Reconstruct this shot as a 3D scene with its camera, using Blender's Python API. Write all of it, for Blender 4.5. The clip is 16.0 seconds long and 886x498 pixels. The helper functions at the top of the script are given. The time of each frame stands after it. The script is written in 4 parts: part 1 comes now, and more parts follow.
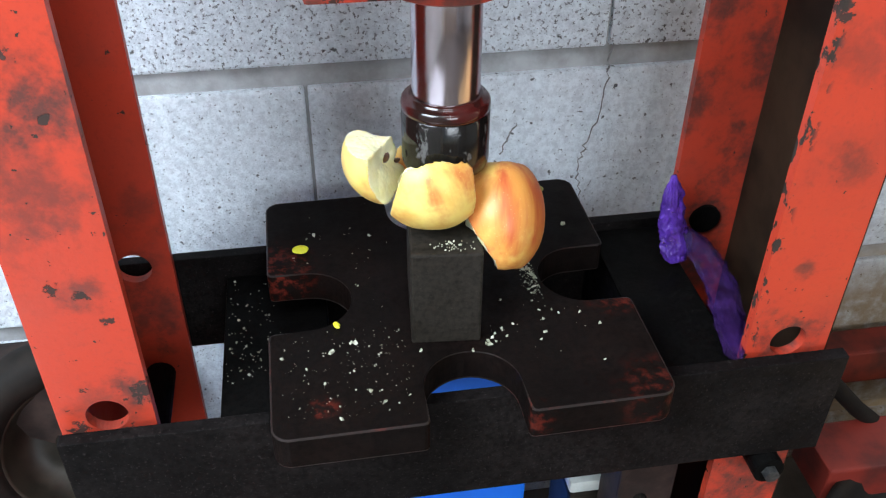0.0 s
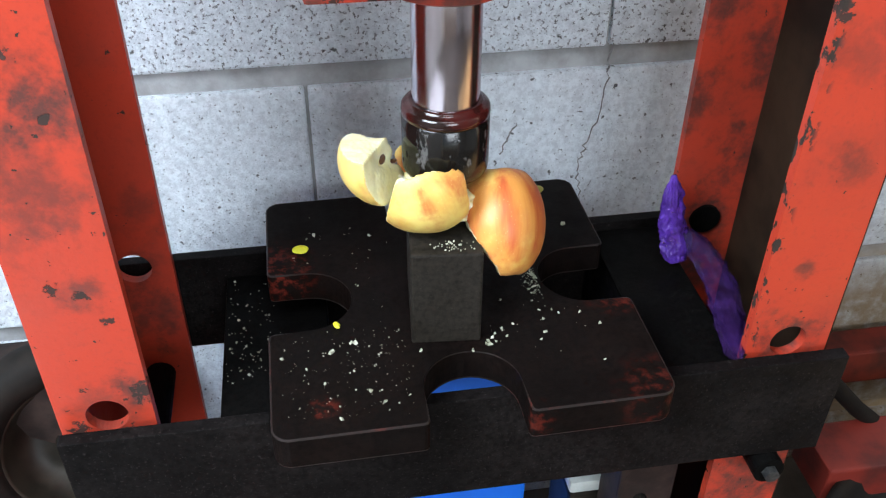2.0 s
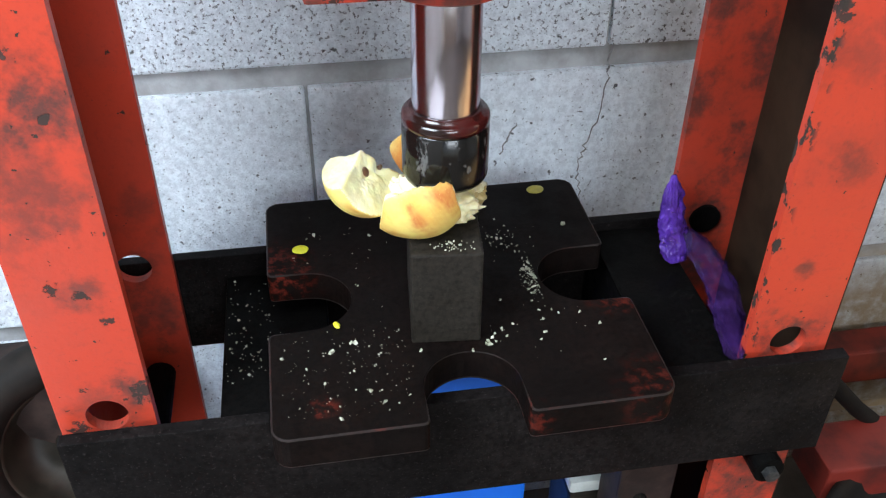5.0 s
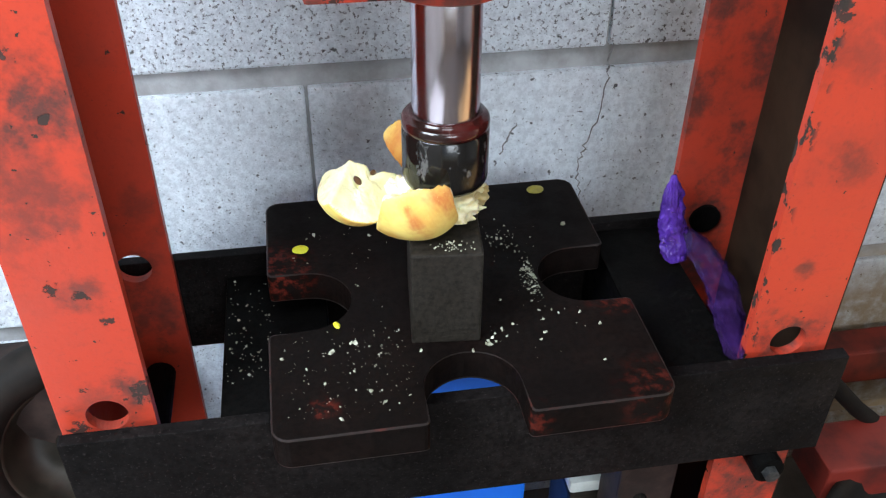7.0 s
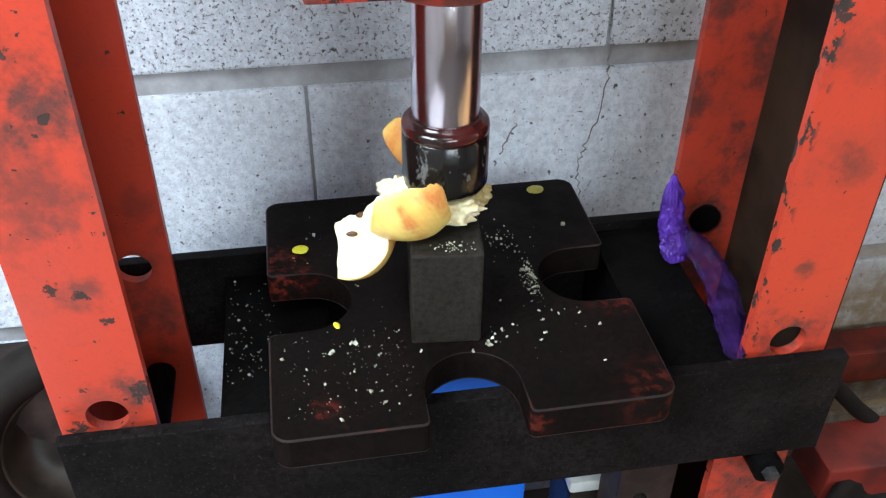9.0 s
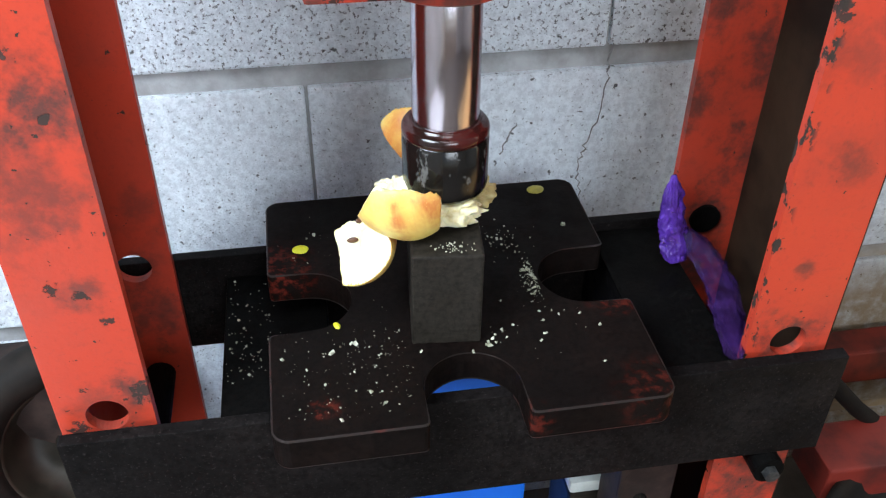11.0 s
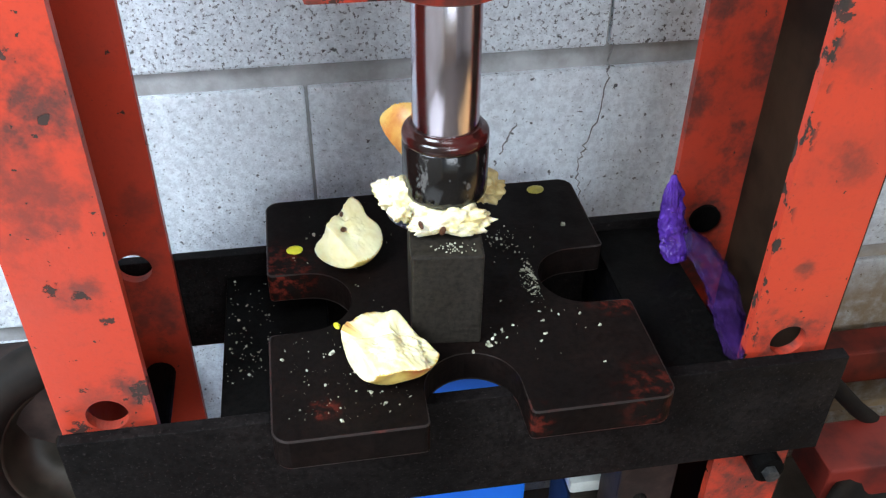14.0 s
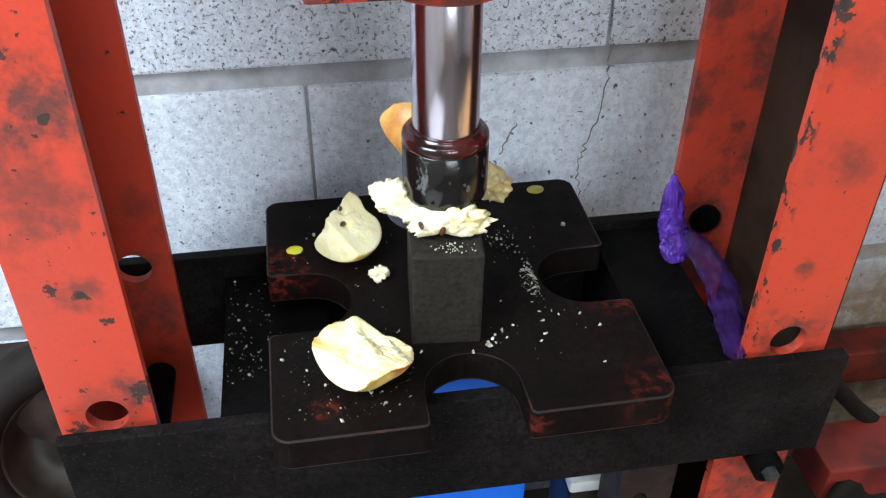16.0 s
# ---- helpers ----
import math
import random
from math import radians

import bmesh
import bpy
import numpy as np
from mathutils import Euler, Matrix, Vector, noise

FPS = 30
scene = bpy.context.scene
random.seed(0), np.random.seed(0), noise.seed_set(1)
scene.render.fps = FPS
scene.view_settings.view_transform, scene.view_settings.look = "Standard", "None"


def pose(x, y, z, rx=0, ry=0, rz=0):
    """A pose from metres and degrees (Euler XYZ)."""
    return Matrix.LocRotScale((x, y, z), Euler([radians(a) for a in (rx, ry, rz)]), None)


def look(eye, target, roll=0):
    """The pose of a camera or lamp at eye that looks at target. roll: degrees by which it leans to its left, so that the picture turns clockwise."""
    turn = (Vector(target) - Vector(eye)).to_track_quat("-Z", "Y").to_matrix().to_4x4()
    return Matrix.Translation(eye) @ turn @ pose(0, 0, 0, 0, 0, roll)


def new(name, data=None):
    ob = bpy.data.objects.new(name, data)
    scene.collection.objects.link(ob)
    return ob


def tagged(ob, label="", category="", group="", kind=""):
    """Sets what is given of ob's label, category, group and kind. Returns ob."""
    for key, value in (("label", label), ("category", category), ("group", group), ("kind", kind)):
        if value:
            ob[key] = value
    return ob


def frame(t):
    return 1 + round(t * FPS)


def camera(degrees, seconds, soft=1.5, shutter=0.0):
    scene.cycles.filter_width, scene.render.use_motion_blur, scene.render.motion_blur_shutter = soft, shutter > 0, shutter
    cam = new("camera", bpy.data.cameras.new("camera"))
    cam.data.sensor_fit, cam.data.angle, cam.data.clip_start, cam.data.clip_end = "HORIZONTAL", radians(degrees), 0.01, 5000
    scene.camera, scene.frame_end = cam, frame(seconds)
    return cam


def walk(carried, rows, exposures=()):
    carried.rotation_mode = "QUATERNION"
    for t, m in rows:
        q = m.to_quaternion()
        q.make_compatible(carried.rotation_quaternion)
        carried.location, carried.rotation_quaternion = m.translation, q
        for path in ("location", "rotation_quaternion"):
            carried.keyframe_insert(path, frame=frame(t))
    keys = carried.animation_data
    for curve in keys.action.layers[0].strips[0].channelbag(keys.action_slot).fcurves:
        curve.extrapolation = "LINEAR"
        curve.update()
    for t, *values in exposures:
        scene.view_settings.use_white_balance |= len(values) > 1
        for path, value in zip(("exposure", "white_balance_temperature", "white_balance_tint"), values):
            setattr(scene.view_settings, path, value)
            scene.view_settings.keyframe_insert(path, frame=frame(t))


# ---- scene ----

# ---- camera: it stands still ----
cam = camera(52.25, 16.0, 1.25, 0.4)
EYE = (-0.0834, -0.5001, 0.4239)
AIM = (EYE[0] + 0.13006, EYE[1] + 0.78915, EYE[2] - 0.60028)
CAMPOSE = look(EYE, AIM, 0.44)
walk(cam, [(0.0, CAMPOSE), (16.0, CAMPOSE)], [(0.0, 0.0), (16.0, 0.0)])

# ---- light: daylight through the window and the open doors, an added overhead fill, low sun through the side door ----
world = bpy.data.worlds.new("daylight")
scene.world = world
world.use_nodes = True
wn = world.node_tree
sky = wn.nodes.new("ShaderNodeTexSky")
sky.sky_type, sky.sun_disc = "NISHITA", False
sky.sun_elevation, sky.sun_rotation = radians(40), radians(98)
wn.links.new(sky.outputs[0], wn.nodes["Background"].inputs[0])
wn.nodes["Background"].inputs[1].default_value = 0.12


def lamp(name, kind, m, energy, colour, **more):
    data = bpy.data.lights.new(name, kind)
    data.energy, data.color = energy, colour
    for key, value in more.items():
        if key == "size":
            data.size = value
        elif key == "size_y":
            data.shape, data.size_y = "RECTANGLE", value
        elif key == "angle":
            data.angle = value
        elif key == "radius":
            data.shadow_soft_size = value
    ob = new(name, data)
    ob.matrix_world = m
    return ob


lamp("sun", "SUN", look((2.0, -0.3, 1.7), (0, 0, 0)), 5.0, (1.0, 0.78, 0.48), angle=radians(0.6))
lamp("window_daylight", "AREA", look((-1.12, -0.75, 1.25), (0.0, 0.0, 0.1)), 74, (0.78, 0.89, 1.0), size=0.9, size_y=0.9)
# extra fill from above; no such source is known here
lamp("overhead_fill", "AREA", look((-0.05, -1.30, 2.09), (-0.05, -1.29, 0.0)), 16, (0.82, 0.91, 1.0), size=0.9, size_y=0.6)
lamp("door_daylight", "AREA", look((0.45, -3.35, 1.3), (0.0, 0.0, 0.3)), 68, (0.84, 0.92, 1.0), size=1.5, size_y=1.0)
lamp("side_door_daylight", "AREA", look((2.95, -0.68, 1.0), (0.9, -0.4, -0.5)), 6, (1.0, 0.70, 0.42), size=0.5, size_y=1.4)


# ---- materials ----
class Nodes:
    """Short calls for one material's nodes."""

    def __init__(self, name, rough=0.5, metal=0.0):
        self.m = bpy.data.materials.new(name)
        self.m.use_nodes = True
        self.t = self.m.node_tree
        self.b = self.t.nodes["Principled BSDF"]
        self.b.inputs["Roughness"].default_value = rough
        self.b.inputs["Metallic"].default_value = metal
        self.co = self.t.nodes.new("ShaderNodeTexCoord").outputs["Object"]
        self.heights = []

    def put(self, socket, value):
        if isinstance(value, (int, float)):
            socket.default_value = value
        elif isinstance(value, tuple):
            socket.default_value = (*value, 1.0) if len(value) == 3 and socket.type == "RGBA" else value
        else:
            self.t.links.new(value, socket)

    def scaled(self, sx, sy, sz):
        n = self.t.nodes.new("ShaderNodeMapping")
        self.t.links.new(self.co, n.inputs[0])
        n.inputs["Scale"].default_value = (sx, sy, sz)
        return n.outputs[0]

    def noise(self, scale, detail=4, rough=0.55, co=None, dist=0.0):
        n = self.t.nodes.new("ShaderNodeTexNoise")
        self.t.links.new(co or self.co, n.inputs["Vector"])
        n.inputs["Scale"].default_value, n.inputs["Detail"].default_value = scale, detail
        n.inputs["Roughness"].default_value, n.inputs["Distortion"].default_value = rough, dist
        return n.outputs[0]

    def cells(self, scale, co=None):
        n = self.t.nodes.new("ShaderNodeTexVoronoi")
        self.t.links.new(co or self.co, n.inputs["Vector"])
        n.inputs["Scale"].default_value = scale
        return n.outputs["Distance"]

    def ramp(self, fac, *stops):
        n = self.t.nodes.new("ShaderNodeMapRange")
        n.interpolation_type = "SMOOTHSTEP"
        self.put(n.inputs[0], fac)
        for i, v in enumerate(stops):
            n.inputs[1 + i].default_value = v
        return n.outputs[0]

    def mix(self, fac, a, b, kind="MIX"):
        n = self.t.nodes.new("ShaderNodeMix")
        n.data_type, n.blend_type = "RGBA", kind
        self.put(n.inputs[0], fac), self.put(n.inputs[6], a), self.put(n.inputs[7], b)
        return n.outputs[2]

    def mul(self, a, b, op="MULTIPLY"):
        n = self.t.nodes.new("ShaderNodeMath")
        n.operation = op
        self.put(n.inputs[0], a), self.put(n.inputs[1], b)
        return n.outputs[0]

    def sep(self, axis):
        n = self.t.nodes.new("ShaderNodeSeparateXYZ")
        self.t.links.new(self.co, n.inputs[0])
        return n.outputs[axis]

    def random(self):
        return self.t.nodes.new("ShaderNodeObjectInfo").outputs["Random"]

    def bump(self, height, strength, distance):
        n = self.t.nodes.new("ShaderNodeBump")
        n.inputs["Strength"].default_value, n.inputs["Distance"].default_value = strength, distance
        self.put(n.inputs["Height"], height)
        if self.heights:
            self.t.links.new(self.heights[-1], n.inputs["Normal"])
        self.heights.append(n.outputs[0])
        self.t.links.new(n.outputs[0], self.b.inputs["Normal"])

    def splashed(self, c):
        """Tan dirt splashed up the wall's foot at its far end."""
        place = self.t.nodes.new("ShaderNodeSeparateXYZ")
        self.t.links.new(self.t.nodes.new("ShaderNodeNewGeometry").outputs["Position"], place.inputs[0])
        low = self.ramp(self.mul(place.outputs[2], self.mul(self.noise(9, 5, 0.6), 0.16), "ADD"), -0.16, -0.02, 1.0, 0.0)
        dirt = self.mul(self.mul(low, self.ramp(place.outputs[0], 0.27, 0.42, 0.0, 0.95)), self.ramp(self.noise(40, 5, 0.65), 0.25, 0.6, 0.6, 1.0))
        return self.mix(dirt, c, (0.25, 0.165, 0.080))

    def done(self, colour, rough=None):
        self.put(self.b.inputs["Base Color"], colour)
        if rough is not None:
            self.put(self.b.inputs["Roughness"], rough)
        return self.m


def red_paint(name, dirt_and_shade, bare, edge=None):
    """Worn red paint; dirt_and_shade: (x, y, z, reach, power) of dirty smudges and painted-in shade, bare: (x, y, z,
    reach) of chips down to the dark steel,
    edge: the x of a rim whose paint is chipped off in flakes."""
    n = Nodes(name, 0.45)
    broad = n.mul(n.noise(55, 5, 0.65), 0.5, "SUBTRACT")
    ragged = n.mul(n.noise(210, 4, 0.7), 0.5, "SUBTRACT")

    def spotted(spots, field, stir, inner):
        """The strongest of soft-edged spots (x, y, z, reach, power), their outlines stirred by a field."""
        mask = None
        for x, y, z, reach, power in spots:
            d = n.t.nodes.new("ShaderNodeVectorMath")
            d.operation = "DISTANCE"
            n.t.links.new(n.co, d.inputs[0])
            d.inputs[1].default_value = (x, y, z)
            one = n.ramp(n.mul(d.outputs["Value"], n.mul(field, reach * stir), "ADD"), reach * inner, reach, power, 0.0)
            mask = one if mask is None else n.mul(mask, one, "MAXIMUM")
        return mask

    cloud = n.ramp(n.noise(11, 6, 0.65), 0.46, 0.72, 0.0, 0.5)
    streak = n.ramp(n.noise(30, 5, 0.6, n.scaled(1, 1, 0.22)), 0.5, 0.8, 0.0, 0.4)
    fine = n.ramp(n.noise(240, 5, 0.7), 0.50, 0.72, 0.0, 0.45)
    flecks = n.ramp(n.noise(150, 3, 0.6), 0.70, 0.715, 0.0, 1.0)
    n.b.inputs["Specular IOR Level"].default_value = 0.32
    c = n.mix(cloud, (0.44, 0.043, 0.020), (0.26, 0.040, 0.026))
    c = n.mix(streak, c, (0.32, 0.040, 0.024))
    c = n.mix(fine, c, (0.28, 0.036, 0.022))
    if dirt_and_shade:
        darkened = spotted([(x, y, z, reach * 1.35, min(1.0, power * 1.2)) for x, y, z, reach, power in dirt_and_shade], broad, 3.0, 0.05)
        c = n.mix(n.mul(darkened, n.ramp(n.noise(95, 6, 0.75), 0.30, 0.60, 0.6, 1.0)), c, (0.085, 0.030, 0.024))
    chips = flecks
    if bare:
        chips = n.mul(chips, spotted([(*spot, 0.95) for spot in bare], ragged, 5.5, 0.8), "MAXIMUM")
    if edge is not None:
        d = n.mul(n.sep(0), edge, "SUBTRACT")
        strip = n.ramp(d, 0.003, 0.010, 1.0, 0.0)
        flakes = n.ramp(n.noise(120, 4, 0.6, n.scaled(1, 1, 0.6)), 0.555, 0.575, 0.0, 1.0)
        chips = n.mul(chips, n.mul(strip, flakes), "MAXIMUM")
    c = n.mix(chips, c, (0.030, 0.021, 0.017))
    n.bump(n.noise(260, 4, 0.6), 0.25, 0.0007)
    n.bump(chips, 0.8, -0.0007)
    return n.done(c, n.mix(chips, n.ramp(n.noise(20, 4), 0.3, 0.7, 0.34, 0.55), (0.7, 0.7, 0.7)))


def dark_steel(name, base, rust, spots=(), gloss=0.16, speck=0.5):
    """Blackened steel; spots: (x, y, z, reach, power) of rubbed red primer."""
    n = Nodes(name, 0.5)
    n.b.inputs["Specular IOR Level"].default_value = gloss
    big = n.ramp(n.noise(14, 5, 0.6), 0.35, 0.7, 0.0, 1.0)
    fine = n.ramp(n.noise(240, 5, 0.7), 0.40, 0.66, 0.0, 0.8)
    pale = n.ramp(n.noise(420, 4, 0.7), 0.58, 0.70, 0.0, speck)
    c = n.mix(big, base, rust)
    c = n.mix(fine, c, tuple(v * 0.4 for v in base))
    c = n.mix(pale, c, tuple(v * 2.6 for v in rust))
    if spots:
        rub = n.ramp(n.noise(120, 5, 0.7), 0.46, 0.66, 0.0, 1.0)
        for x, y, z, reach, power in spots:
            d = n.t.nodes.new("ShaderNodeVectorMath")
            d.operation = "DISTANCE"
            n.t.links.new(n.co, d.inputs[0])
            d.inputs[1].default_value = (x, y, z)
            near = n.ramp(d.outputs["Value"], reach * 0.2, reach, power, 0.0)
            c = n.mix(n.mul(near, rub), c, (0.16, 0.022, 0.013))
    n.bump(n.noise(220, 4, 0.6), 0.35, 0.0008)
    return n.done(c, n.ramp(n.noise(40, 4), 0.3, 0.7, 0.45, 0.7))


def worn_rim():
    n = Nodes("rubbed_plate_edge", 0.4)
    n.b.inputs["Specular IOR Level"].default_value = 0.35
    rub = n.ramp(n.noise(34, 6, 0.75), 0.48, 0.66, 0.0, 0.9)
    tint = n.mix(n.ramp(n.noise(12, 3), 0.4, 0.6, 0.0, 1.0), (0.075, 0.014, 0.010), (0.032, 0.027, 0.025))
    return n.done(n.mix(rub, (0.014, 0.010, 0.009), tint))


def chrome():
    n = Nodes("chromed_steel", 0.16, 1.0)
    streak = n.noise(60, 3, 0.5, n.scaled(1, 1, 0.04))
    return n.done(n.mix(n.ramp(streak, 0.35, 0.7, 0.0, 1.0), (0.62, 0.57, 0.62), (0.46, 0.41, 0.46)),
                  n.ramp(n.noise(30, 4), 0.3, 0.75, 0.14, 0.24))


def oily_black():
    n = Nodes("oily_black_steel", 0.22)
    worn = n.ramp(n.noise(75, 6, 0.7, n.scaled(1, 1, 0.6)), 0.59, 0.65, 0.0, 0.6)
    c = n.mix(worn, (0.006, 0.005, 0.0045), (0.13, 0.125, 0.12))
    n.bump(worn, 0.3, -0.0004)
    return n.done(c, n.ramp(n.noise(45, 3), 0.3, 0.7, 0.07, 0.2))


def oily_red():
    n = Nodes("oily_red_brown_ring", 0.14)
    return n.done(n.mix(n.ramp(n.noise(40, 3), 0.4, 0.65, 0.0, 1.0), (0.045, 0.006, 0.005), (0.012, 0.006, 0.005)))


def block_paint(name, coarse):
    n = Nodes(name, 0.75)
    edge = 0.655 - 0.085 * coarse
    pits = n.ramp(n.noise(290, 3, 0.6), edge, edge + 0.05, 0.0, 0.50 + 0.32 * coarse)
    holes = n.ramp(n.noise(130, 3, 0.55), 0.68 - 0.035 * coarse, 0.70 - 0.035 * coarse, 0.0, 0.9)
    blot = n.ramp(n.noise(5, 5, 0.6), 0.4, 0.75, 0.0, 0.35)
    grain = n.ramp(n.noise(110, 8, 0.8), 0.40, 0.62, 0.0, 0.68)
    c = n.mix(blot, (0.86, 0.93, 0.99), (0.72, 0.78, 0.85))
    c = n.mix(grain, c, (0.55, 0.595, 0.65))
    c = n.mix(pits, c, (0.17, 0.175, 0.19))
    c = n.mix(holes, c, (0.07, 0.07, 0.075))
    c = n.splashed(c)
    n.bump(n.noise(150, 7, 0.75), 1.0, 0.0055 + 0.001 * coarse)
    n.bump(pits, 1.0, -0.002)
    n.bump(holes, 1.0, -0.003)
    return n.done(c)


def mortar():
    n = Nodes("grey_painted_mortar", 0.85)
    c = n.mix(n.ramp(n.noise(25, 5, 0.6), 0.35, 0.7, 0.0, 1.0), (0.36, 0.37, 0.38), (0.22, 0.22, 0.22))
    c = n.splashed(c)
    n.bump(n.noise(180, 4, 0.6), 0.5, 0.0015)
    return n.done(c)


def plain(name, a, b, scale=30, rough=0.6, metal=0.0, bump=0.2, depth=0.0006, gloss=0.5):
    n = Nodes(name, rough, metal)
    n.b.inputs["Specular IOR Level"].default_value = gloss
    c = n.mix(n.ramp(n.noise(scale, 5, 0.6), 0.35, 0.68, 0.0, 1.0), a, b)
    n.bump(n.noise(scale * 5, 4, 0.6), bump, depth)
    return n.done(c)


def apple_skin(name, low, high):
    n = Nodes(name, 0.38)
    n.b.inputs["Specular IOR Level"].default_value = 0.35
    streaks = n.noise(60, 4, 0.6, n.scaled(1, 1, 0.12), 0.4)
    blush = n.ramp(n.noise(22, 5, 0.6), low, low + 0.24, 0.0, 1.0)
    wash = n.mul(blush, high)
    red = n.mul(n.ramp(streaks, 0.34, 0.66, 0.0, 0.9), blush)
    dots = n.ramp(n.cells(420), 0.08, 0.18, 0.3, 0.0)
    c = n.mix(n.ramp(n.noise(40, 4, 0.6), 0.35, 0.7, 0.0, 1.0), (0.76, 0.59, 0.17), (0.70, 0.48, 0.11))
    c = n.mix(wash, c, (0.60, 0.23, 0.05))
    c = n.mix(red, c, (0.44, 0.07, 0.022))
    c = n.mix(dots, c, (0.80, 0.58, 0.26))
    n.b.inputs["Subsurface Weight"].default_value = 0.15
    n.b.inputs["Subsurface Radius"].default_value = (0.005, 0.0025, 0.001)
    n.bump(n.noise(150, 2), 0.06, 0.0005)
    return n.done(c)


def apple_flesh(name, a, b):
    n = Nodes(name, 0.38)
    c = n.mix(n.ramp(n.noise(80, 4, 0.6), 0.4, 0.68, 0.0, 1.0), a, b)
    n.b.inputs["Subsurface Weight"].default_value = 0.4
    n.b.inputs["Subsurface Radius"].default_value = (0.006, 0.0045, 0.002)
    n.bump(n.noise(420, 4, 0.6), 0.3, 0.0005)
    return n.done(c)


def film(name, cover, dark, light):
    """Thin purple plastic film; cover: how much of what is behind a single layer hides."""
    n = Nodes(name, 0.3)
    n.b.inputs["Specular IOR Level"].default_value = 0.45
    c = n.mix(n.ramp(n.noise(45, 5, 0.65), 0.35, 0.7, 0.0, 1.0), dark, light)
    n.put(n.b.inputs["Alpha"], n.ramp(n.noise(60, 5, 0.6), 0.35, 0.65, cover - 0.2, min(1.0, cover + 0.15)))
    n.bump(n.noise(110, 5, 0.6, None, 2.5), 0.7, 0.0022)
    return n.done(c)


RED = red_paint("worn_red_paint", [], [])
RED_LEFT = red_paint("smudged_red_paint",
                     [(-0.214, -0.063, 0.704, 0.034, 0.85), (-0.234, -0.063, 0.658, 0.036, 0.6), (-0.228, -0.063, 0.583, 0.014, 0.7), (-0.2115, -0.063, 0.5005, 0.014, 0.8),
                      (-0.230, -0.063, 0.477, 0.026, 0.5), (-0.256, -0.063, 0.619, 0.014, 0.4), (-0.215, 0.0941, 0.536, 0.021, 0.4), (-0.228, 0.0941, 0.430, 0.032, 0.65), (-0.227, 0.0941, 0.483, 0.020, 0.5)],
                     [(-0.2428, -0.063, 0.587, 0.0042), (-0.2268, -0.063, 0.5807, 0.0034), (-0.2168, -0.063, 0.5594, 0.0034), (-0.2199, -0.063, 0.6978, 0.0028), (-0.2083, -0.063, 0.499, 0.0085),
                      (-0.242, -0.063, 0.5053, 0.003), (-0.2213, -0.063, 0.4647, 0.0045), (-0.252, -0.063, 0.470, 0.006), (-0.2304, -0.063, 0.735, 0.003), (-0.2161, 0.0941, 0.6638, 0.0022), (-0.2143, 0.0941, 0.6175, 0.0022)])
RED_HEAD = red_paint("oily_red_paint", [(-0.02, -0.048, 0.745, 0.030, 0.9), (0.03, -0.045, 0.744, 0.022, 0.9), (-0.080, -0.048, 0.744, 0.012, 0.9), (0.0, -0.03, 0.735, 0.03, 0.8)],
                     [(-0.066, -0.048, 0.744, 0.006), (-0.045, -0.048, 0.744, 0.004), (0.020, -0.048, 0.745, 0.006)])
# the first spot paints in the shade under the bed bar; the others are smudges
RED_RIGHT = red_paint("edge_chipped_red_paint",
                      [(0.250, -0.063, 0.330, 0.050, 1.0), (0.243, -0.063, 0.486, 0.024, 0.85), (0.244, -0.063, 0.629, 0.017, 0.55), (0.238, -0.063, 0.547, 0.007, 0.7), (0.232, -0.063, 0.706, 0.020, 0.4)],
                      [(0.2130, -0.063, 0.7292, 0.006)], 0.2105)
# grime round the hole, further dark patches low down and along both edges
RED_PATCHED = red_paint("dark_patched_red_paint",
                      [(0.243, 0.0941, 0.480, 0.030, 1.0), (0.226, 0.0941, 0.420, 0.050, 1.0), (0.204, 0.0941, 0.60, 0.034, 0.75), (0.204, 0.0941, 0.68, 0.036, 0.75), (0.274, 0.0941, 0.628, 0.036, 0.75), (0.275, 0.0941, 0.540, 0.036, 0.8)], [])
PLATE = dark_steel("oiled_plate_steel", (0.0042, 0.0028, 0.0024), (0.0080, 0.0043, 0.0034), [(-0.128, 0.040, -0.006, 0.045, 0.75), (0.12, -0.028, 0.0, 0.030, 0.5), (0.124, -0.125, -0.006, 0.042, 0.35), (-0.097, -0.107, 0.0, 0.013, 0.6), (0.036, -0.13, -0.012, 0.018, 0.4)], 0.07, 0.2)
RIM = worn_rim()
BAR = dark_steel("dull_bar_steel", (0.0052, 0.0043, 0.0042), (0.0125, 0.0102, 0.0098), (), 0.06, 0.95)
SPACER = dark_steel("sooty_spacer_steel", (0.0026, 0.0024, 0.0023), (0.005, 0.0044, 0.004), (), 0.05, 0.4)
BLOCKSTEEL = dark_steel("ground_block_steel", (0.0170, 0.0140, 0.0108), (0.0250, 0.0205, 0.0160), (), 0.16, 0.25)
CHROME, OILY, RING = chrome(), oily_black(), oily_red()
BLOCK, BLOCK_ROUGH, MORTAR = block_paint("smooth_white_painted_block", 0.45), block_paint("coarse_white_painted_block", 1.0), mortar()
SKIN, ORANGE_SKIN, RED_SKIN = apple_skin("yellow_cheek_skin", 0.44, 0.4), apple_skin("orange_cheek_skin", 0.32, 0.7), apple_skin("red_cheek_skin", 0.26, 0.85)
FLESH = apple_flesh("apple_flesh", (0.82, 0.77, 0.49), (0.76, 0.68, 0.36))
PULP = apple_flesh("crushed_apple_pulp", (0.80, 0.75, 0.52), (0.60, 0.49, 0.23))
# wet beige pulp, its colour also darkened for the shade behind the ram
SHADED_PULP = apple_flesh("shaded_wet_pulp", (0.52, 0.42, 0.20), (0.36, 0.26, 0.10))
SEED = plain("brown_pip", (0.06, 0.022, 0.01), (0.10, 0.04, 0.018), 200, 0.3)
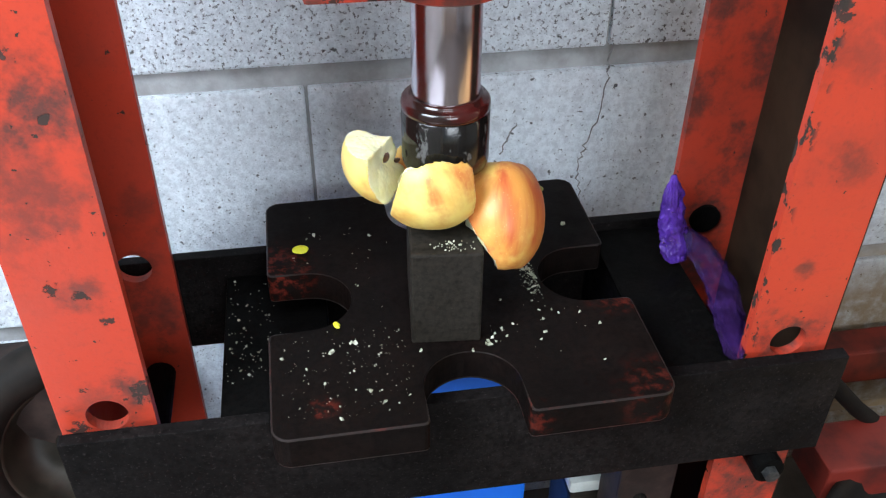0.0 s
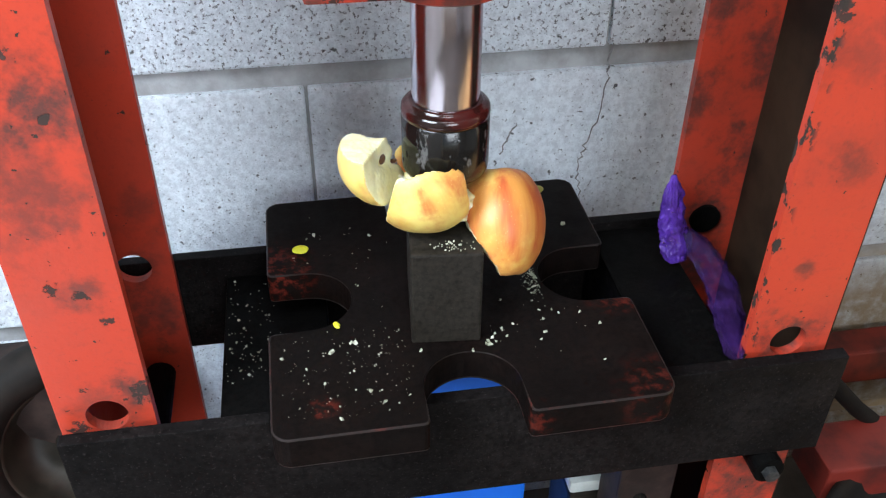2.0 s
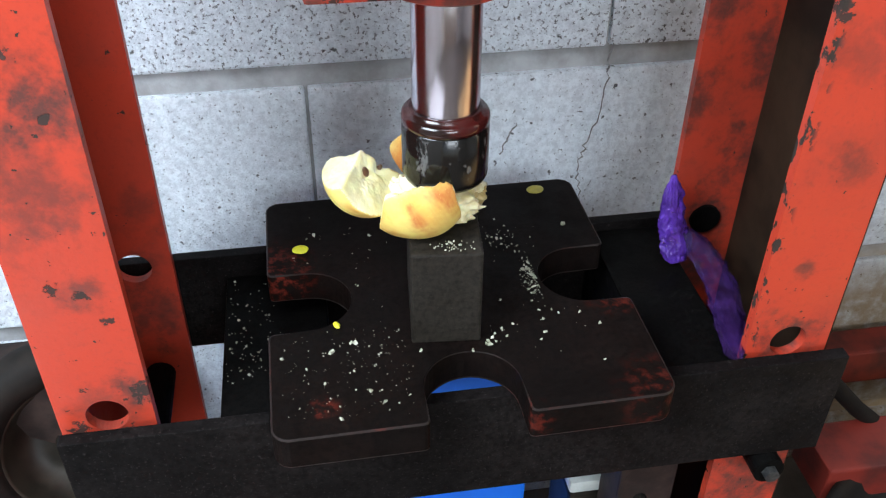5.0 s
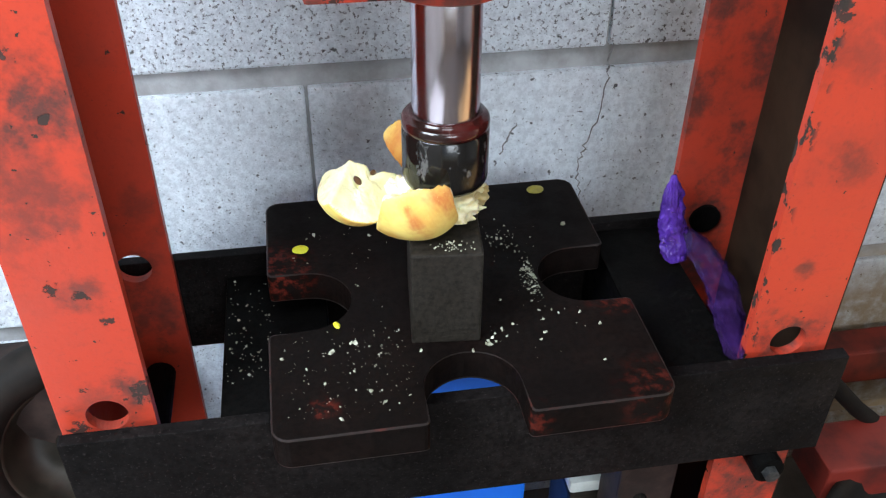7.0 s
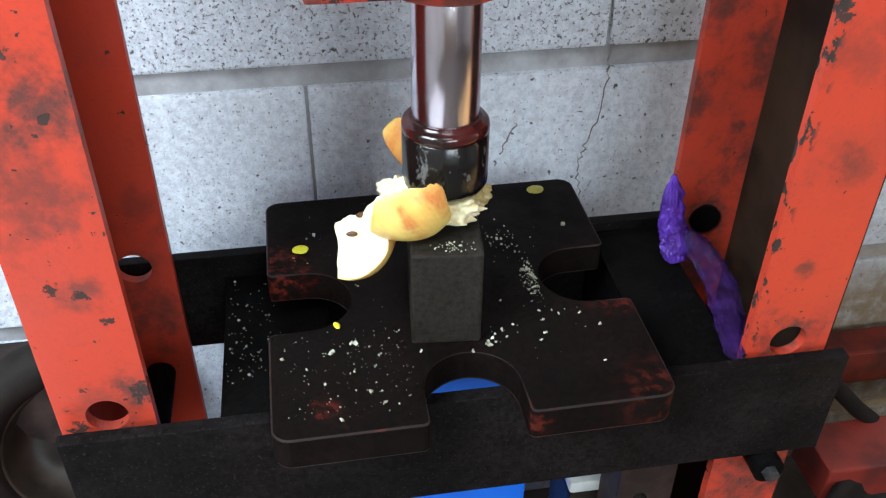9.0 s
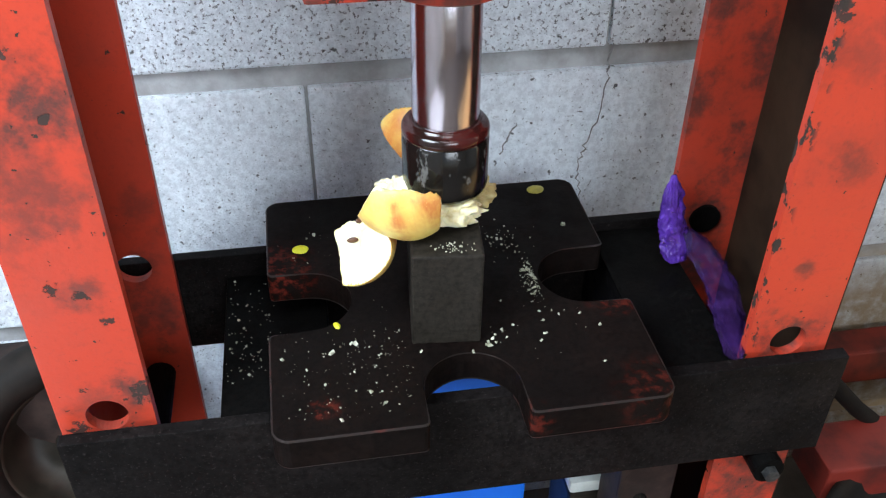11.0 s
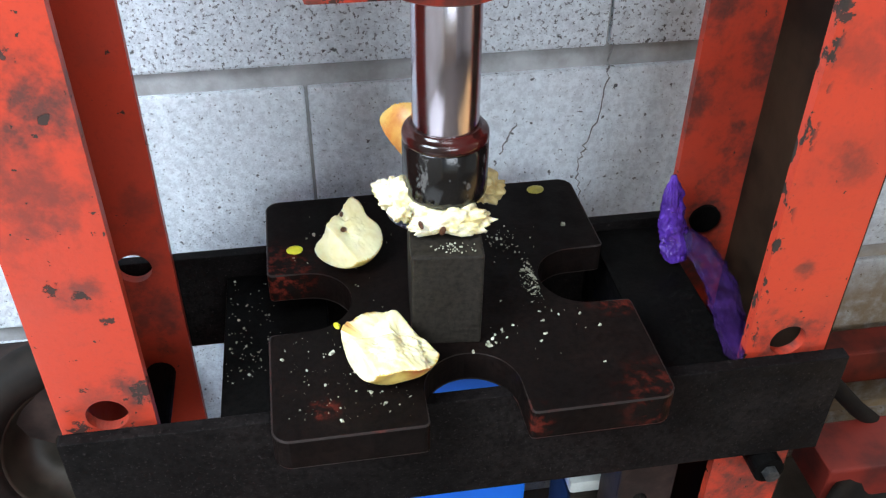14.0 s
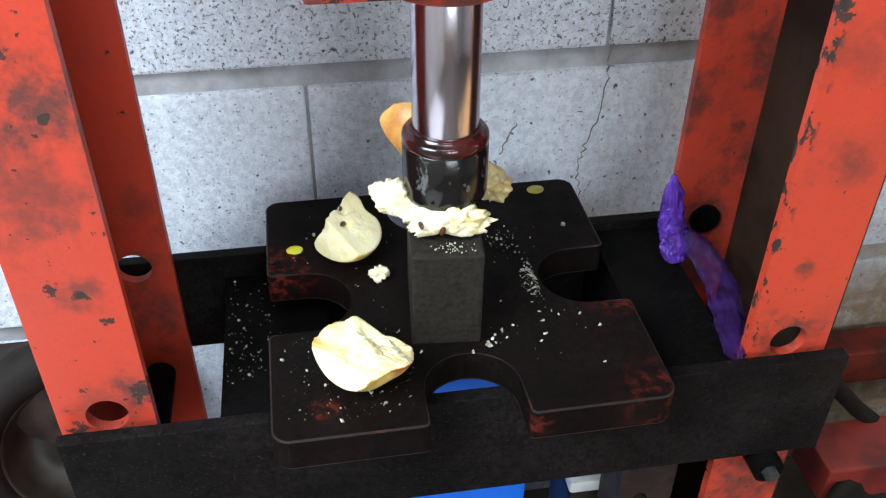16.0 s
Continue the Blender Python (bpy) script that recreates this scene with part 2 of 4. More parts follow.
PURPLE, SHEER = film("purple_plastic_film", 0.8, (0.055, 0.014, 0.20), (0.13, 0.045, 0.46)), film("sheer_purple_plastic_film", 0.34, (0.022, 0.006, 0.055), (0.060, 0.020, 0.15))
FLOOR = plain("stained_concrete", (0.13, 0.108, 0.09), (0.06, 0.05, 0.04), 9, 0.85, 0.0, 0.5, 0.003)
CRUMB = plain("pale_crumb", (0.48, 0.48, 0.38), (0.24, 0.25, 0.17), 160, 0.6)
LIME = plain("yellow_green_peel", (0.80, 0.78, 0.03), (0.62, 0.60, 0.04), 120, 0.4)
# the far peel's shade is put into this darker copy of the peel colour
SHADED_LIME = plain("shaded_yellow_peel", (0.34, 0.29, 0.04), (0.22, 0.19, 0.04), 120, 0.5)
BLUE = plain("blue_plastic", (0.016, 0.20, 0.92), (0.013, 0.17, 0.82), 12, 0.4)
BENCHRED = plain("dull_red_bench_paint", (0.19, 0.017, 0.009), (0.07, 0.009, 0.006), 22, 0.6)
DULLRED = plain("grimy_red_paint", (0.13, 0.016, 0.009), (0.035, 0.008, 0.006), 22, 0.6, gloss=0.25)
RUBBER = plain("black_rubber", (0.007, 0.006, 0.005), (0.013, 0.010, 0.008), 40, 0.7, gloss=0.15)
GALV = plain("dull_grey_metal", (0.022, 0.018, 0.013), (0.008, 0.0065, 0.005), 26, 0.42, gloss=0.2)
WHITEP = plain("white_plastic", (0.62, 0.66, 0.64), (0.5, 0.53, 0.5), 40, 0.4)
BROWN = plain("brown_painted_steel", (0.036, 0.023, 0.019), (0.014, 0.010, 0.009), 50, 0.6, gloss=0.25)
# dark brown for the right upright's web; the left web is red
WEB = plain("dark_brown_web", (0.030, 0.017, 0.010), (0.008, 0.005, 0.0035), 14, 0.6, gloss=0.12)
CRACK = plain("dark_crack", (0.14, 0.14, 0.14), (0.3, 0.3, 0.3), 60, 0.9)
NUT = plain("bare_nut_steel", (0.16, 0.16, 0.16), (0.05, 0.05, 0.05), 90, 0.3, 0.8)
CARD = plain("pale_board", (0.72, 0.72, 0.72), (0.6, 0.6, 0.6), 8, 0.8)
PLY = plain("tan_plywood", (0.62, 0.42, 0.20), (0.52, 0.33, 0.14), 10, 0.7)
PLASTER = plain("workshop_wall_paint", (0.55, 0.54, 0.52), (0.42, 0.41, 0.39), 3, 0.85)
CEIL = plain("ceiling_board", (0.62, 0.61, 0.59), (0.5, 0.49, 0.47), 3, 0.85)
# ---- mesh helpers ----
def part(name, bm, material, parent=None, label="", smooth=False):
    me = bpy.data.meshes.new(name)
    bmesh.ops.recalc_face_normals(bm, faces=bm.faces)
    bm.to_mesh(me)
    bm.free()
    for m in material if isinstance(material, (list, tuple)) else [material]:
        me.materials.append(m)
    if smooth:
        for p in me.polygons:
            p.use_smooth = True
    ob = new(name, me)
    if parent:
        ob.parent = parent
    if label:
        ob["label"] = label
    return ob


def empty(name, m, label, category, group="", kind=""):
    ob = tagged(new(name), label, category, group, kind)
    ob.matrix_world = m
    return ob


def box(x0, x1, y0, y1, z0, z1, bevel=0.0, bm=None, segments=2):
    bm = bm or bmesh.new()
    made = bmesh.ops.create_cube(bm, size=1.0, matrix=Matrix.LocRotScale(((x0 + x1) / 2, (y0 + y1) / 2, (z0 + z1) / 2), None, (x1 - x0, y1 - y0, z1 - z0)))
    if bevel:
        edges = list({e for v in made["verts"] for e in v.link_edges})
        bmesh.ops.bevel(bm, geom=edges, offset=bevel, segments=segments, affect="EDGES", profile=0.6)
    return bm


def lathe(profile, steps=48, bm=None):
    """A body of revolution round z from (radius, height) pairs."""
    bm = bm or bmesh.new()
    rings = []
    for r, z in profile:
        rings.append([bm.verts.new((r * math.cos(2 * math.pi * i / steps), r * math.sin(2 * math.pi * i / steps), z)) for i in range(steps)])
    for a, b in zip(rings, rings[1:]):
        for i in range(steps):
            bm.faces.new((a[i], a[(i + 1) % steps], b[(i + 1) % steps], b[i]))
    bm.faces.new(rings[0])
    bm.faces.new(rings[-1])
    return bm


def tube(points, radius, steps=10, bm=None):
    """A round bar or hose through points."""
    bm = bm or bmesh.new()
    pts = [Vector(p) for p in points]
    rings = []
    for i, p in enumerate(pts):
        d = (pts[min(i + 1, len(pts) - 1)] - pts[max(i - 1, 0)]).normalized()
        q = d.to_track_quat("Z", "Y")
        rings.append([bm.verts.new(p + q @ Vector((radius * math.cos(2 * math.pi * k / steps), radius * math.sin(2 * math.pi * k / steps), 0))) for k in range(steps)])
    for a, b in zip(rings, rings[1:]):
        for k in range(steps):
            bm.faces.new((a[k], a[(k + 1) % steps], b[(k + 1) % steps], b[k]))
    bm.faces.new(rings[0])
    bm.faces.new(rings[-1])
    return bm


def slab(outline, z0, z1, bevel=0.0):
    """An outline extruded from z0 to z1 with rounded rims."""
    bm = bmesh.new()
    low = [bm.verts.new((x, y, z0)) for x, y in outline]
    high = [bm.verts.new((x, y, z1)) for x, y in outline]
    n = len(outline)
    for i in range(n):
        bm.faces.new((low[i], low[(i + 1) % n], high[(i + 1) % n], high[i]))
    caps = [bm.faces.new(low), bm.faces.new(high)]
    if bevel:
        made = bmesh.ops.bevel(bm, geom=[e for f in caps for e in f.edges], offset=bevel, segments=2, affect="EDGES", profile=0.6)
        for f in made["faces"]:
            f.material_index = 1
    bmesh.ops.triangulate(bm, faces=[f for f in bm.faces if len(f.verts) > 4])
    return bm


def perforated(x0, x1, z0, z1, y0, y1, holes, steps=32):
    """An upright flange with round holes through it: (z, radius) pairs, centred on its width."""
    bm = bmesh.new()
    xm = (x0 + x1) / 2
    layers = []
    for y in (y0, y1):
        z = z0
        for zc, r in sorted(holes):
            h = r * 1.6
            ring = [bm.verts.new((xm + r * math.cos(a), y, zc + r * math.sin(a))) for a in (2 * math.pi * i / steps for i in range(steps))]
            outer = []
            for i in range(steps):
                a = 2 * math.pi * i / steps
                k = max(abs(math.cos(a)), abs(math.sin(a)))
                outer.append(bm.verts.new((xm + math.cos(a) / k * (x1 - x0) / 2, y, zc + math.sin(a) / k * h)))
            for i in range(steps):
                bm.faces.new((ring[i], ring[(i + 1) % steps], outer[(i + 1) % steps], outer[i]))
            layers.append(ring)
            bm.faces.new([bm.verts.new(p) for p in ((x0, y, z), (x1, y, z), (x1, y, zc - h), (x0, y, zc - h))])
            z = zc + h
        bm.faces.new([bm.verts.new(p) for p in ((x0, y, z), (x1, y, z), (x1, y, z1), (x0, y, z1))])
    count = len(layers) // 2
    for a, b in zip(layers[:count], layers[count:]):
        for i in range(steps):
            bm.faces.new((a[i], a[(i + 1) % steps], b[(i + 1) % steps], b[i]))
    for xa, za, xb, zb in ((x0, z0, x0, z1), (x1, z0, x1, z1), (x0, z0, x1, z0), (x0, z1, x1, z1)):
        bm.faces.new([bm.verts.new(p) for p in ((xa, y0, za), (xb, y0, zb), (xb, y1, zb), (xa, y1, za))])
    bmesh.ops.remove_doubles(bm, verts=bm.verts, dist=1e-5)
    return bm


# ---- the place: wall, floor, the rest of the workshop ----
FLOOR_Z, WALL_Y, TOP_Z = -0.50, 0.20, 2.1
floor = tagged(part("floor", box(-1.4, 3.2, -3.6, 0.45, FLOOR_Z - 0.1, FLOOR_Z), FLOOR), "stained grey-brown concrete workshop floor", "floor", kind="structure")
wall_back = tagged(part("wall_north", box(-1.4, 3.2, WALL_Y + 0.004, WALL_Y + 0.2, FLOOR_Z, TOP_Z), MORTAR), "white painted concrete block wall with raked joints and a crack", "wall", kind="structure")
def wall_with_opening(name, x0, x1, y0, y1, z0, z1, label):
    bm = box(x0, x1, -3.6, y0, FLOOR_Z, TOP_Z)
    box(x0, x1, y1, 0.204, FLOOR_Z, TOP_Z, bm=bm)
    if z0 > FLOOR_Z:
        box(x0, x1, y0, y1, FLOOR_Z, z0, bm=bm)
    box(x0, x1, y0, y1, z1, TOP_Z, bm=bm)
    return tagged(part(name, bm, PLASTER), label, "wall", kind="structure")


wall_with_opening("wall_west", -1.4, -1.2, -1.4, -0.15, 0.65, 1.85, "plain painted workshop wall with a window opening")
wall_with_opening("wall_east", 3.0, 3.2, -0.98, -0.38, FLOOR_Z, 1.7, "plain painted workshop wall with an open side door")
south = box(-1.4, -1.0, -3.6, -3.4, FLOOR_Z, TOP_Z)
box(1.4, 3.0, -3.6, -3.4, FLOOR_Z, TOP_Z, bm=south)
box(-1.0, 1.4, -3.6, -3.4, 1.9, TOP_Z, bm=south)
tagged(part("wall_south", south, PLASTER), "plain workshop wall with a wide open doorway", "wall", kind="structure")
# ceiling, with an opening made up for the overhead fill lamp
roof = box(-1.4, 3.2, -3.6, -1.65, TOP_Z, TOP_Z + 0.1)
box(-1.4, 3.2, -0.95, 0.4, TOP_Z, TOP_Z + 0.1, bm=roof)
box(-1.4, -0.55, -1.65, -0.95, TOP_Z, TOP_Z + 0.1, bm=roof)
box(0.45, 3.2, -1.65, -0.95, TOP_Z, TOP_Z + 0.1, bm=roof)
# added opaque pane that keeps the sun out of the opening
tagged(part("ceiling_hole_cover", box(-0.56, 0.46, -1.66, -0.94, TOP_Z + 0.104, TOP_Z + 0.112), CARD), "opaque white pane added over the ceiling opening to block the sun", "window", kind="structure")
tagged(part("ceiling", roof, CEIL), "pale boarded workshop ceiling", "ceiling", kind="structure")
tagged(part("ground", box(-60, 60, -60, -3.6, FLOOR_Z - 0.14, FLOOR_Z - 0.04), FLOOR), "grey concrete yard outside the open door", "ground", kind="structure")


# ---- concrete blocks of the back wall ----
COURSE, LENGTH, JOINT, J_Z, J_X = 0.2501, 0.5224, 0.016, 0.0882, -0.0865
shared = {}


def wall_block(x0, x1, z0, z1, material):
    size = (round(x1 - x0, 4), round(z1 - z0, 4), material.name)
    if size not in shared:
        w, h = size[:2]
        bm = box(-w / 2, w / 2, 0.0, 0.03, -h / 2, h / 2, 0.0025)
        me = bpy.data.meshes.new("concrete_block")
        bm.to_mesh(me)
        bm.free()
        me.materials.append(material)
        shared[size] = me
    ob = new("concrete_block", shared[size])
    ob.parent = wall_back
    ob.location = ((x0 + x1) / 2, WALL_Y - random.uniform(0.001, 0.003), (z0 + z1) / 2)


for row in range(-3, 5):
    z = J_Z + row * COURSE
    shift = J_X + (0.0 if row % 2 else LENGTH / 2)
    for k in range(-3, 4):
        wall_block(shift + k * LENGTH + 0.0014, shift + (k + 1) * LENGTH - 0.0014, max(z + JOINT / 2, FLOOR_Z), z + COURSE - JOINT / 2 - 0.005, BLOCK_ROUGH if row >= 0 else BLOCK)


def crack(points, width):
    bm = bmesh.new()
    fine = []
    for (xa, za), (xb, zb) in zip(points, points[1:]):
        for k in range(6):
            f = k / 6
            fine.append((xa + (xb - xa) * f + random.gauss(0, 0.0014), za + (zb - za) * f))
    fine.append(points[-1])
    last = None
    for i, (x, z) in enumerate(fine):
        w = width * random.uniform(0.4, 1.2) / 2
        pair = (bm.verts.new((x - w, WALL_Y - 0.0045, z)), bm.verts.new((x + w, WALL_Y - 0.0045, z)))
        if last:
            bm.faces.new((last[0], last[1], pair[1], pair[0]))
        last = pair
    solid = bmesh.ops.extrude_face_region(bm, geom=list(bm.faces))
    bmesh.ops.translate(bm, verts=[v for v in solid["geom"] if isinstance(v, bmesh.types.BMVert)], vec=(0, 0.003, 0))
    part("crack", bm, CRACK, wall_back, "thin dark crack in the paint")


crack([(0.1781, 0.0989), (0.1774, 0.067), (0.1755, 0.0335), (0.1681, 0.0109), (0.1604, -0.0124), (0.1597, -0.031), (0.1645, -0.0604)], 0.0006)
crack([(0.0965, 0.028), (0.0896, 0.0129), (0.0832, -0.0031)], 0.0009)

# ---- the press frame ----
U1, U2, FL = -0.063, 0.0941, 0.008
frame_thing = empty("hydraulic_press", pose(0, 0, FLOOR_Z), "worn red painted steel workshop press frame standing before a block wall", "press")


def in_frame(bm):
    bmesh.ops.translate(bm, verts=bm.verts, vec=(0, 0, -FLOOR_Z))
    return bm


def upright(x_in, x_out, web_paint, paints):
    a, b = min(x_in, x_out), max(x_in, x_out)
    holes = [(-0.02 + k * 0.24, 0.0136) for k in (-1, 0, 2)]
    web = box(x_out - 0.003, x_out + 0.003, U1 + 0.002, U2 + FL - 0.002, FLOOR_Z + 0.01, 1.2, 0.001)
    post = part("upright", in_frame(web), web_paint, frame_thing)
    for y, face_paint in zip((U1, U2), paints):
        bm = perforated(a, b, FLOOR_Z + 0.01, 1.2, y, y + FL, holes)
        rim = [e for e in bm.edges if abs(e.verts[0].co.x - x_in) < 1e-6 and abs(e.verts[1].co.x - x_in) < 1e-6 and abs(e.verts[0].co.z - e.verts[1].co.z) > 0.02]
        bmesh.ops.bevel(bm, geom=rim, offset=0.0018, segments=2, affect="EDGES")
        part("flange", in_frame(bm), face_paint, post)
    part("foot", in_frame(box(a - 0.01, b + 0.01, -0.28, 0.19, FLOOR_Z, FLOOR_Z + 0.05, 0.003)), RED, frame_thing)
    return post


upright(-0.2038, -0.2630, RED, (RED_LEFT, RED_LEFT))
upright(0.2105, 0.2737, WEB, (RED_RIGHT, RED_PATCHED))
# plug added so that the wall doesn't show through this hole
part("hole_plug", in_frame(tube([(0.2421, 0.091, -0.02), (0.2421, 0.108, -0.02)], 0.0132, 24)), SPACER, frame_thing, "dark steel plug added in the rear right hole")
head = part("cross_head", in_frame(box(-0.083, 0.034, -0.048, 0.045, 0.2440, 0.30, 0.003)), RED_HEAD, frame_thing)
gland = lathe([(0.036, 0.2345), (0.0395, 0.2365), (0.0395, 0.25)])
part("gland", in_frame(gland), RED_HEAD, head)
part("top_beam", in_frame(box(-0.27, 0.28, -0.04, 0.075, 0.95, 1.10, 0.004)), RED, frame_thing)
part("cylinder", in_frame(lathe([(0.036, 0.295), (0.036, 0.955)])), RED, frame_thing)

# ---- the ram ----
ram = empty("press_ram", pose(0, 0, 0.1085), "chromed hydraulic ram with an oily black end cap", "ram")
part("rod", lathe([(0.0212, 0.045), (0.0215, 0.047), (0.0215, 0.27)], 64), CHROME, ram, "scratched chromed rod", True)
part("end_cap", lathe([(0.0245, 0.0), (0.0268, 0.001), (0.0279, 0.0035), (0.0282, 0.006), (0.0282, 0.0385), (0.0272, 0.0395), (0.0272, 0.0402)], 64), OILY, ram, "chipped oily black steel cap", True)
part("collar", lathe([(0.0268, 0.0402), (0.0282, 0.0412), (0.0284, 0.0432), (0.0280, 0.0462), (0.0265, 0.0480), (0.0240, 0.0488), (0.0236, 0.0500), (0.0226, 0.0508), (0.0216, 0.0510)], 64), RING, ram, "oily red-brown ring", True)

# ---- the bed of the press ----
TP, BAR_H = 0.0253, 0.0968
bed = empty("press_bed", pose(0, 0, -TP - BAR_H), "press bed of two dark flat steel bars with black spacers", "press bed")
part("front_bar", box(-0.2639, 0.2825, -0.0805, -0.0704, 0, BAR_H, 0.0008), BAR, bed)
part("rear_bar", box(-0.2639, 0.2825, 0.1098, 0.1199, 0, BAR_H - 0.0016, 0.0008), BAR, bed)
part("spacer", box(-0.1655, -0.085, -0.0702, 0.1096, 0.012, BAR_H - 0.0235, 0.002), SPACER, bed, "dirty black spacer plate")
# the right spacer is unseen; added and widened to fill the dark gap there
part("spacer", box(0.146, 0.2085, -0.0702, 0.1096, 0.012, BAR_H - 0.010, 0.002), SPACER, bed, "dirty black spacer plate")
for x, y0, y1 in ((-0.2327, -0.088, 0.13), (0.243, -0.088, 0.13)):
    pin = empty("bed_pin", pose(x, 0, -TP - BAR_H - 0.0127), "round dark steel pin through the upright under the bed", "pin", "bed pins")
    part("shaft", tube([(0, y0, 0), (0, y1, 0)], 0.0125, 20), SPACER, pin)
    head_bm = tube([(0, y0 - 0.006, 0), (0, y0, 0)], 0.0065, 6)
    part("nut", head_bm, NUT, pin, "shiny hexagonal nut")


# ---- the slotted plate ----
def slotted_outline(h, corner, slot_r, depth, mouth):
    """A square with a round-ended slot in each side and rounded corners."""
    side = []
    # along the side from the corner at (-h, -h) to (h, -h)
    for i in range(7):
        a = math.radians(180 + 90 * (i + 0.5) / 7)
        side.append((-h + corner + corner * math.cos(a), -h + corner + corner * math.sin(a)))
    for i in range(4):
        a = math.radians(90 - 90 * i / 3)
        side.append((-slot_r - mouth + mouth * math.sin(math.radians(90 * i / 3)), -h + mouth - mouth * math.cos(math.radians(90 * i / 3))))
    yc = -h + depth - slot_r
    for i in range(21):
        a = math.radians(180 - 180 * i / 20)
        side.append((slot_r * math.cos(a), yc + slot_r * math.sin(a)))
    for i in range(4):
        b = math.radians(90 * i / 3)
        side.append((slot_r + mouth - mouth * math.cos(b), -h + mouth - mouth * math.sin(b)))
    out = []
    for k in range(4):
        c, s = math.cos(k * math.pi / 2), math.sin(k * math.pi / 2)
        out += [(x * c - y * s, x * s + y * c) for x, y in side]
    return out


plate = part("arbor_plate", slab(slotted_outline(0.131, 0.012, 0.0325, 0.0605, 0.004), -TP, 0, 0.0012), [PLATE, RIM])
PLATE_POSE = pose(0.0037, 0.0111, 0, 0, 0, 0.61)
tagged(plate, "thick black oily steel plate with four slots and rust-red corners", "plate")

# ---- the steel block ----
steel_block = part("steel_block", box(-0.02365, 0.02365, 0, 0.075, 0, 0.0756, 0.0016), BLOCKSTEEL)
BLOCK_POSE = pose(-0.0062, -0.0486, 0, 0, 0, -4.97)
tagged(steel_block, "square dark grey steel block standing on the slotted plate", "block")


# ---- the apple ----
def apple_radius(theta, phi, R):
    r = R * (0.95 + 0.05 * math.sin(theta))
    r -= 0.30 * R * math.exp(-((theta / 0.38) ** 2)) + 0.20 * R * math.exp(-(((math.pi - theta) / 0.34) ** 2))
    return r * (1 + 0.015 * math.cos(5 * phi) * math.sin(theta))


def apple_piece(centre, cuts, R, seed, dents=(), bite=None, detail=6, stretch=(1, 1, 1)):
    """A torn piece of an apple of radius R round its stem axis z: what lies behind each cut (normal, distance, roughness) and
    outside the bite (x, y, radius, foot) that the ram's end left, seen from an inner centre."""
    bm = bmesh.new()
    bmesh.ops.create_icosphere(bm, subdivisions=detail, radius=1.0)
    c = Vector(centre)
    shift = Vector((seed * 7.3, seed * 3.1, -seed * 5.7))
    skin = {}
    for v in bm.verts:
        d = v.co.normalized()
        lo, hi = 0.0, 0.09
        for _ in range(16):
            mid = (lo + hi) / 2
            p = c + d * mid
            if p.length < 1e-6 or p.length < apple_radius(math.acos(max(-1, min(1, p.z / p.length))), math.atan2(p.y, p.x), R):
                lo = mid
            else:
                hi = mid
        best, peel = lo, True
        for n, far, rough in cuts:
            nn = Vector(n).normalized()
            k = nn.dot(d)
            if k <= 0.02:
                continue
            p = c + d * ((far - nn.dot(c)) / k)
            if p.length > 0.12:
                continue
            off = rough * (noise.noise(p * 45 + shift) * 1.2 + 0.5 * noise.noise(p * 130 + shift) + 0.2 * noise.noise(p * 400 + shift))
            for q, wide, deep in dents:
                off -= deep * math.exp(-((p - Vector(q)).length / wide) ** 2)
            t = max(0.002, (far + off - nn.dot(c)) / k)
            if t < best:
                best, peel = t, False
        if bite:
            bx, by, br, foot = bite
            px, py = c.x - bx, c.y - by
            qa, qb = d.x * d.x + d.y * d.y, px * d.x + py * d.y
            disc = qb * qb - qa * (px * px + py * py - br * br)
            if disc > 0 and qa > 1e-6:
                t0, t1 = (-qb - math.sqrt(disc)) / qa, (-qb + math.sqrt(disc)) / qa
                tz = (foot - c.z) / d.z if d.z > 1e-4 else (0 if c.z > foot else 9)
                t = max(t0, tz)
                if 0 < t < t1:
                    p = c + d * t
                    t = max(0.002, t + 0.0012 * noise.noise(p * 160 + shift) + 0.001 * noise.noise(p * 60 + shift))
                    if t < best:
                        best, peel = t, False
        skin[v.index] = peel
        p = c + d * best
        v.co = (p.x * stretch[0], p.y * stretch[1], p.z * stretch[2])
    for f in bm.faces:
        f.material_index = 0 if sum(skin[v.index] for v in f.verts) >= 2 else 1
        f.smooth = True
    return bm


def pip(parent, x, y, z, rx, ry, rz):
    ob = part("pip", lathe([(0.0002, -0.0042), (0.0012, -0.0036), (0.0021, -0.0015), (0.0022, 0.0008), (0.0015, 0.003), (0.0003, 0.0042)], 12), SEED, parent, "glossy dark brown pip", True)
    ob.matrix_basis = pose(x, y, z, rx, ry, rz) @ Matrix.Diagonal((1, 0.7, 1, 1))


def apple_thing(bm, label, skin=None):
    ob = part("apple_piece", bm, [skin or SKIN, FLESH])
    return tagged(ob, label, "apple piece", "pieces of the crushed apple")


AR = 0.037
piece_left = apple_thing(apple_piece((-0.013, 0.003, -0.006), [((0.765, -0.642, -0.045), -0.0013, 0.0013), ((0.496, 0.824, 0.273), 0.0111, 0.0034), ((0.19, -0.227, 0.955), 0.0123, 0.0018)], 0.0345, 1,
                                     [((-0.0023, -0.0009, 0.0003), 0.0055, 0.0038), ((0.0057, 0.0085, -0.0077), 0.0050, 0.0035), ((-0.008, -0.008, 0.006), 0.010, 0.0025)], stretch=(0.961, 0.938, 0.912)),
                         "torn yellow-red apple piece with pale flesh and open core")
pip(piece_left, -0.0040, 0.0008, 0.0004, 20, 25, 0)
pip(piece_left, 0.0038, 0.0098, -0.0068, 60, 30, 20)
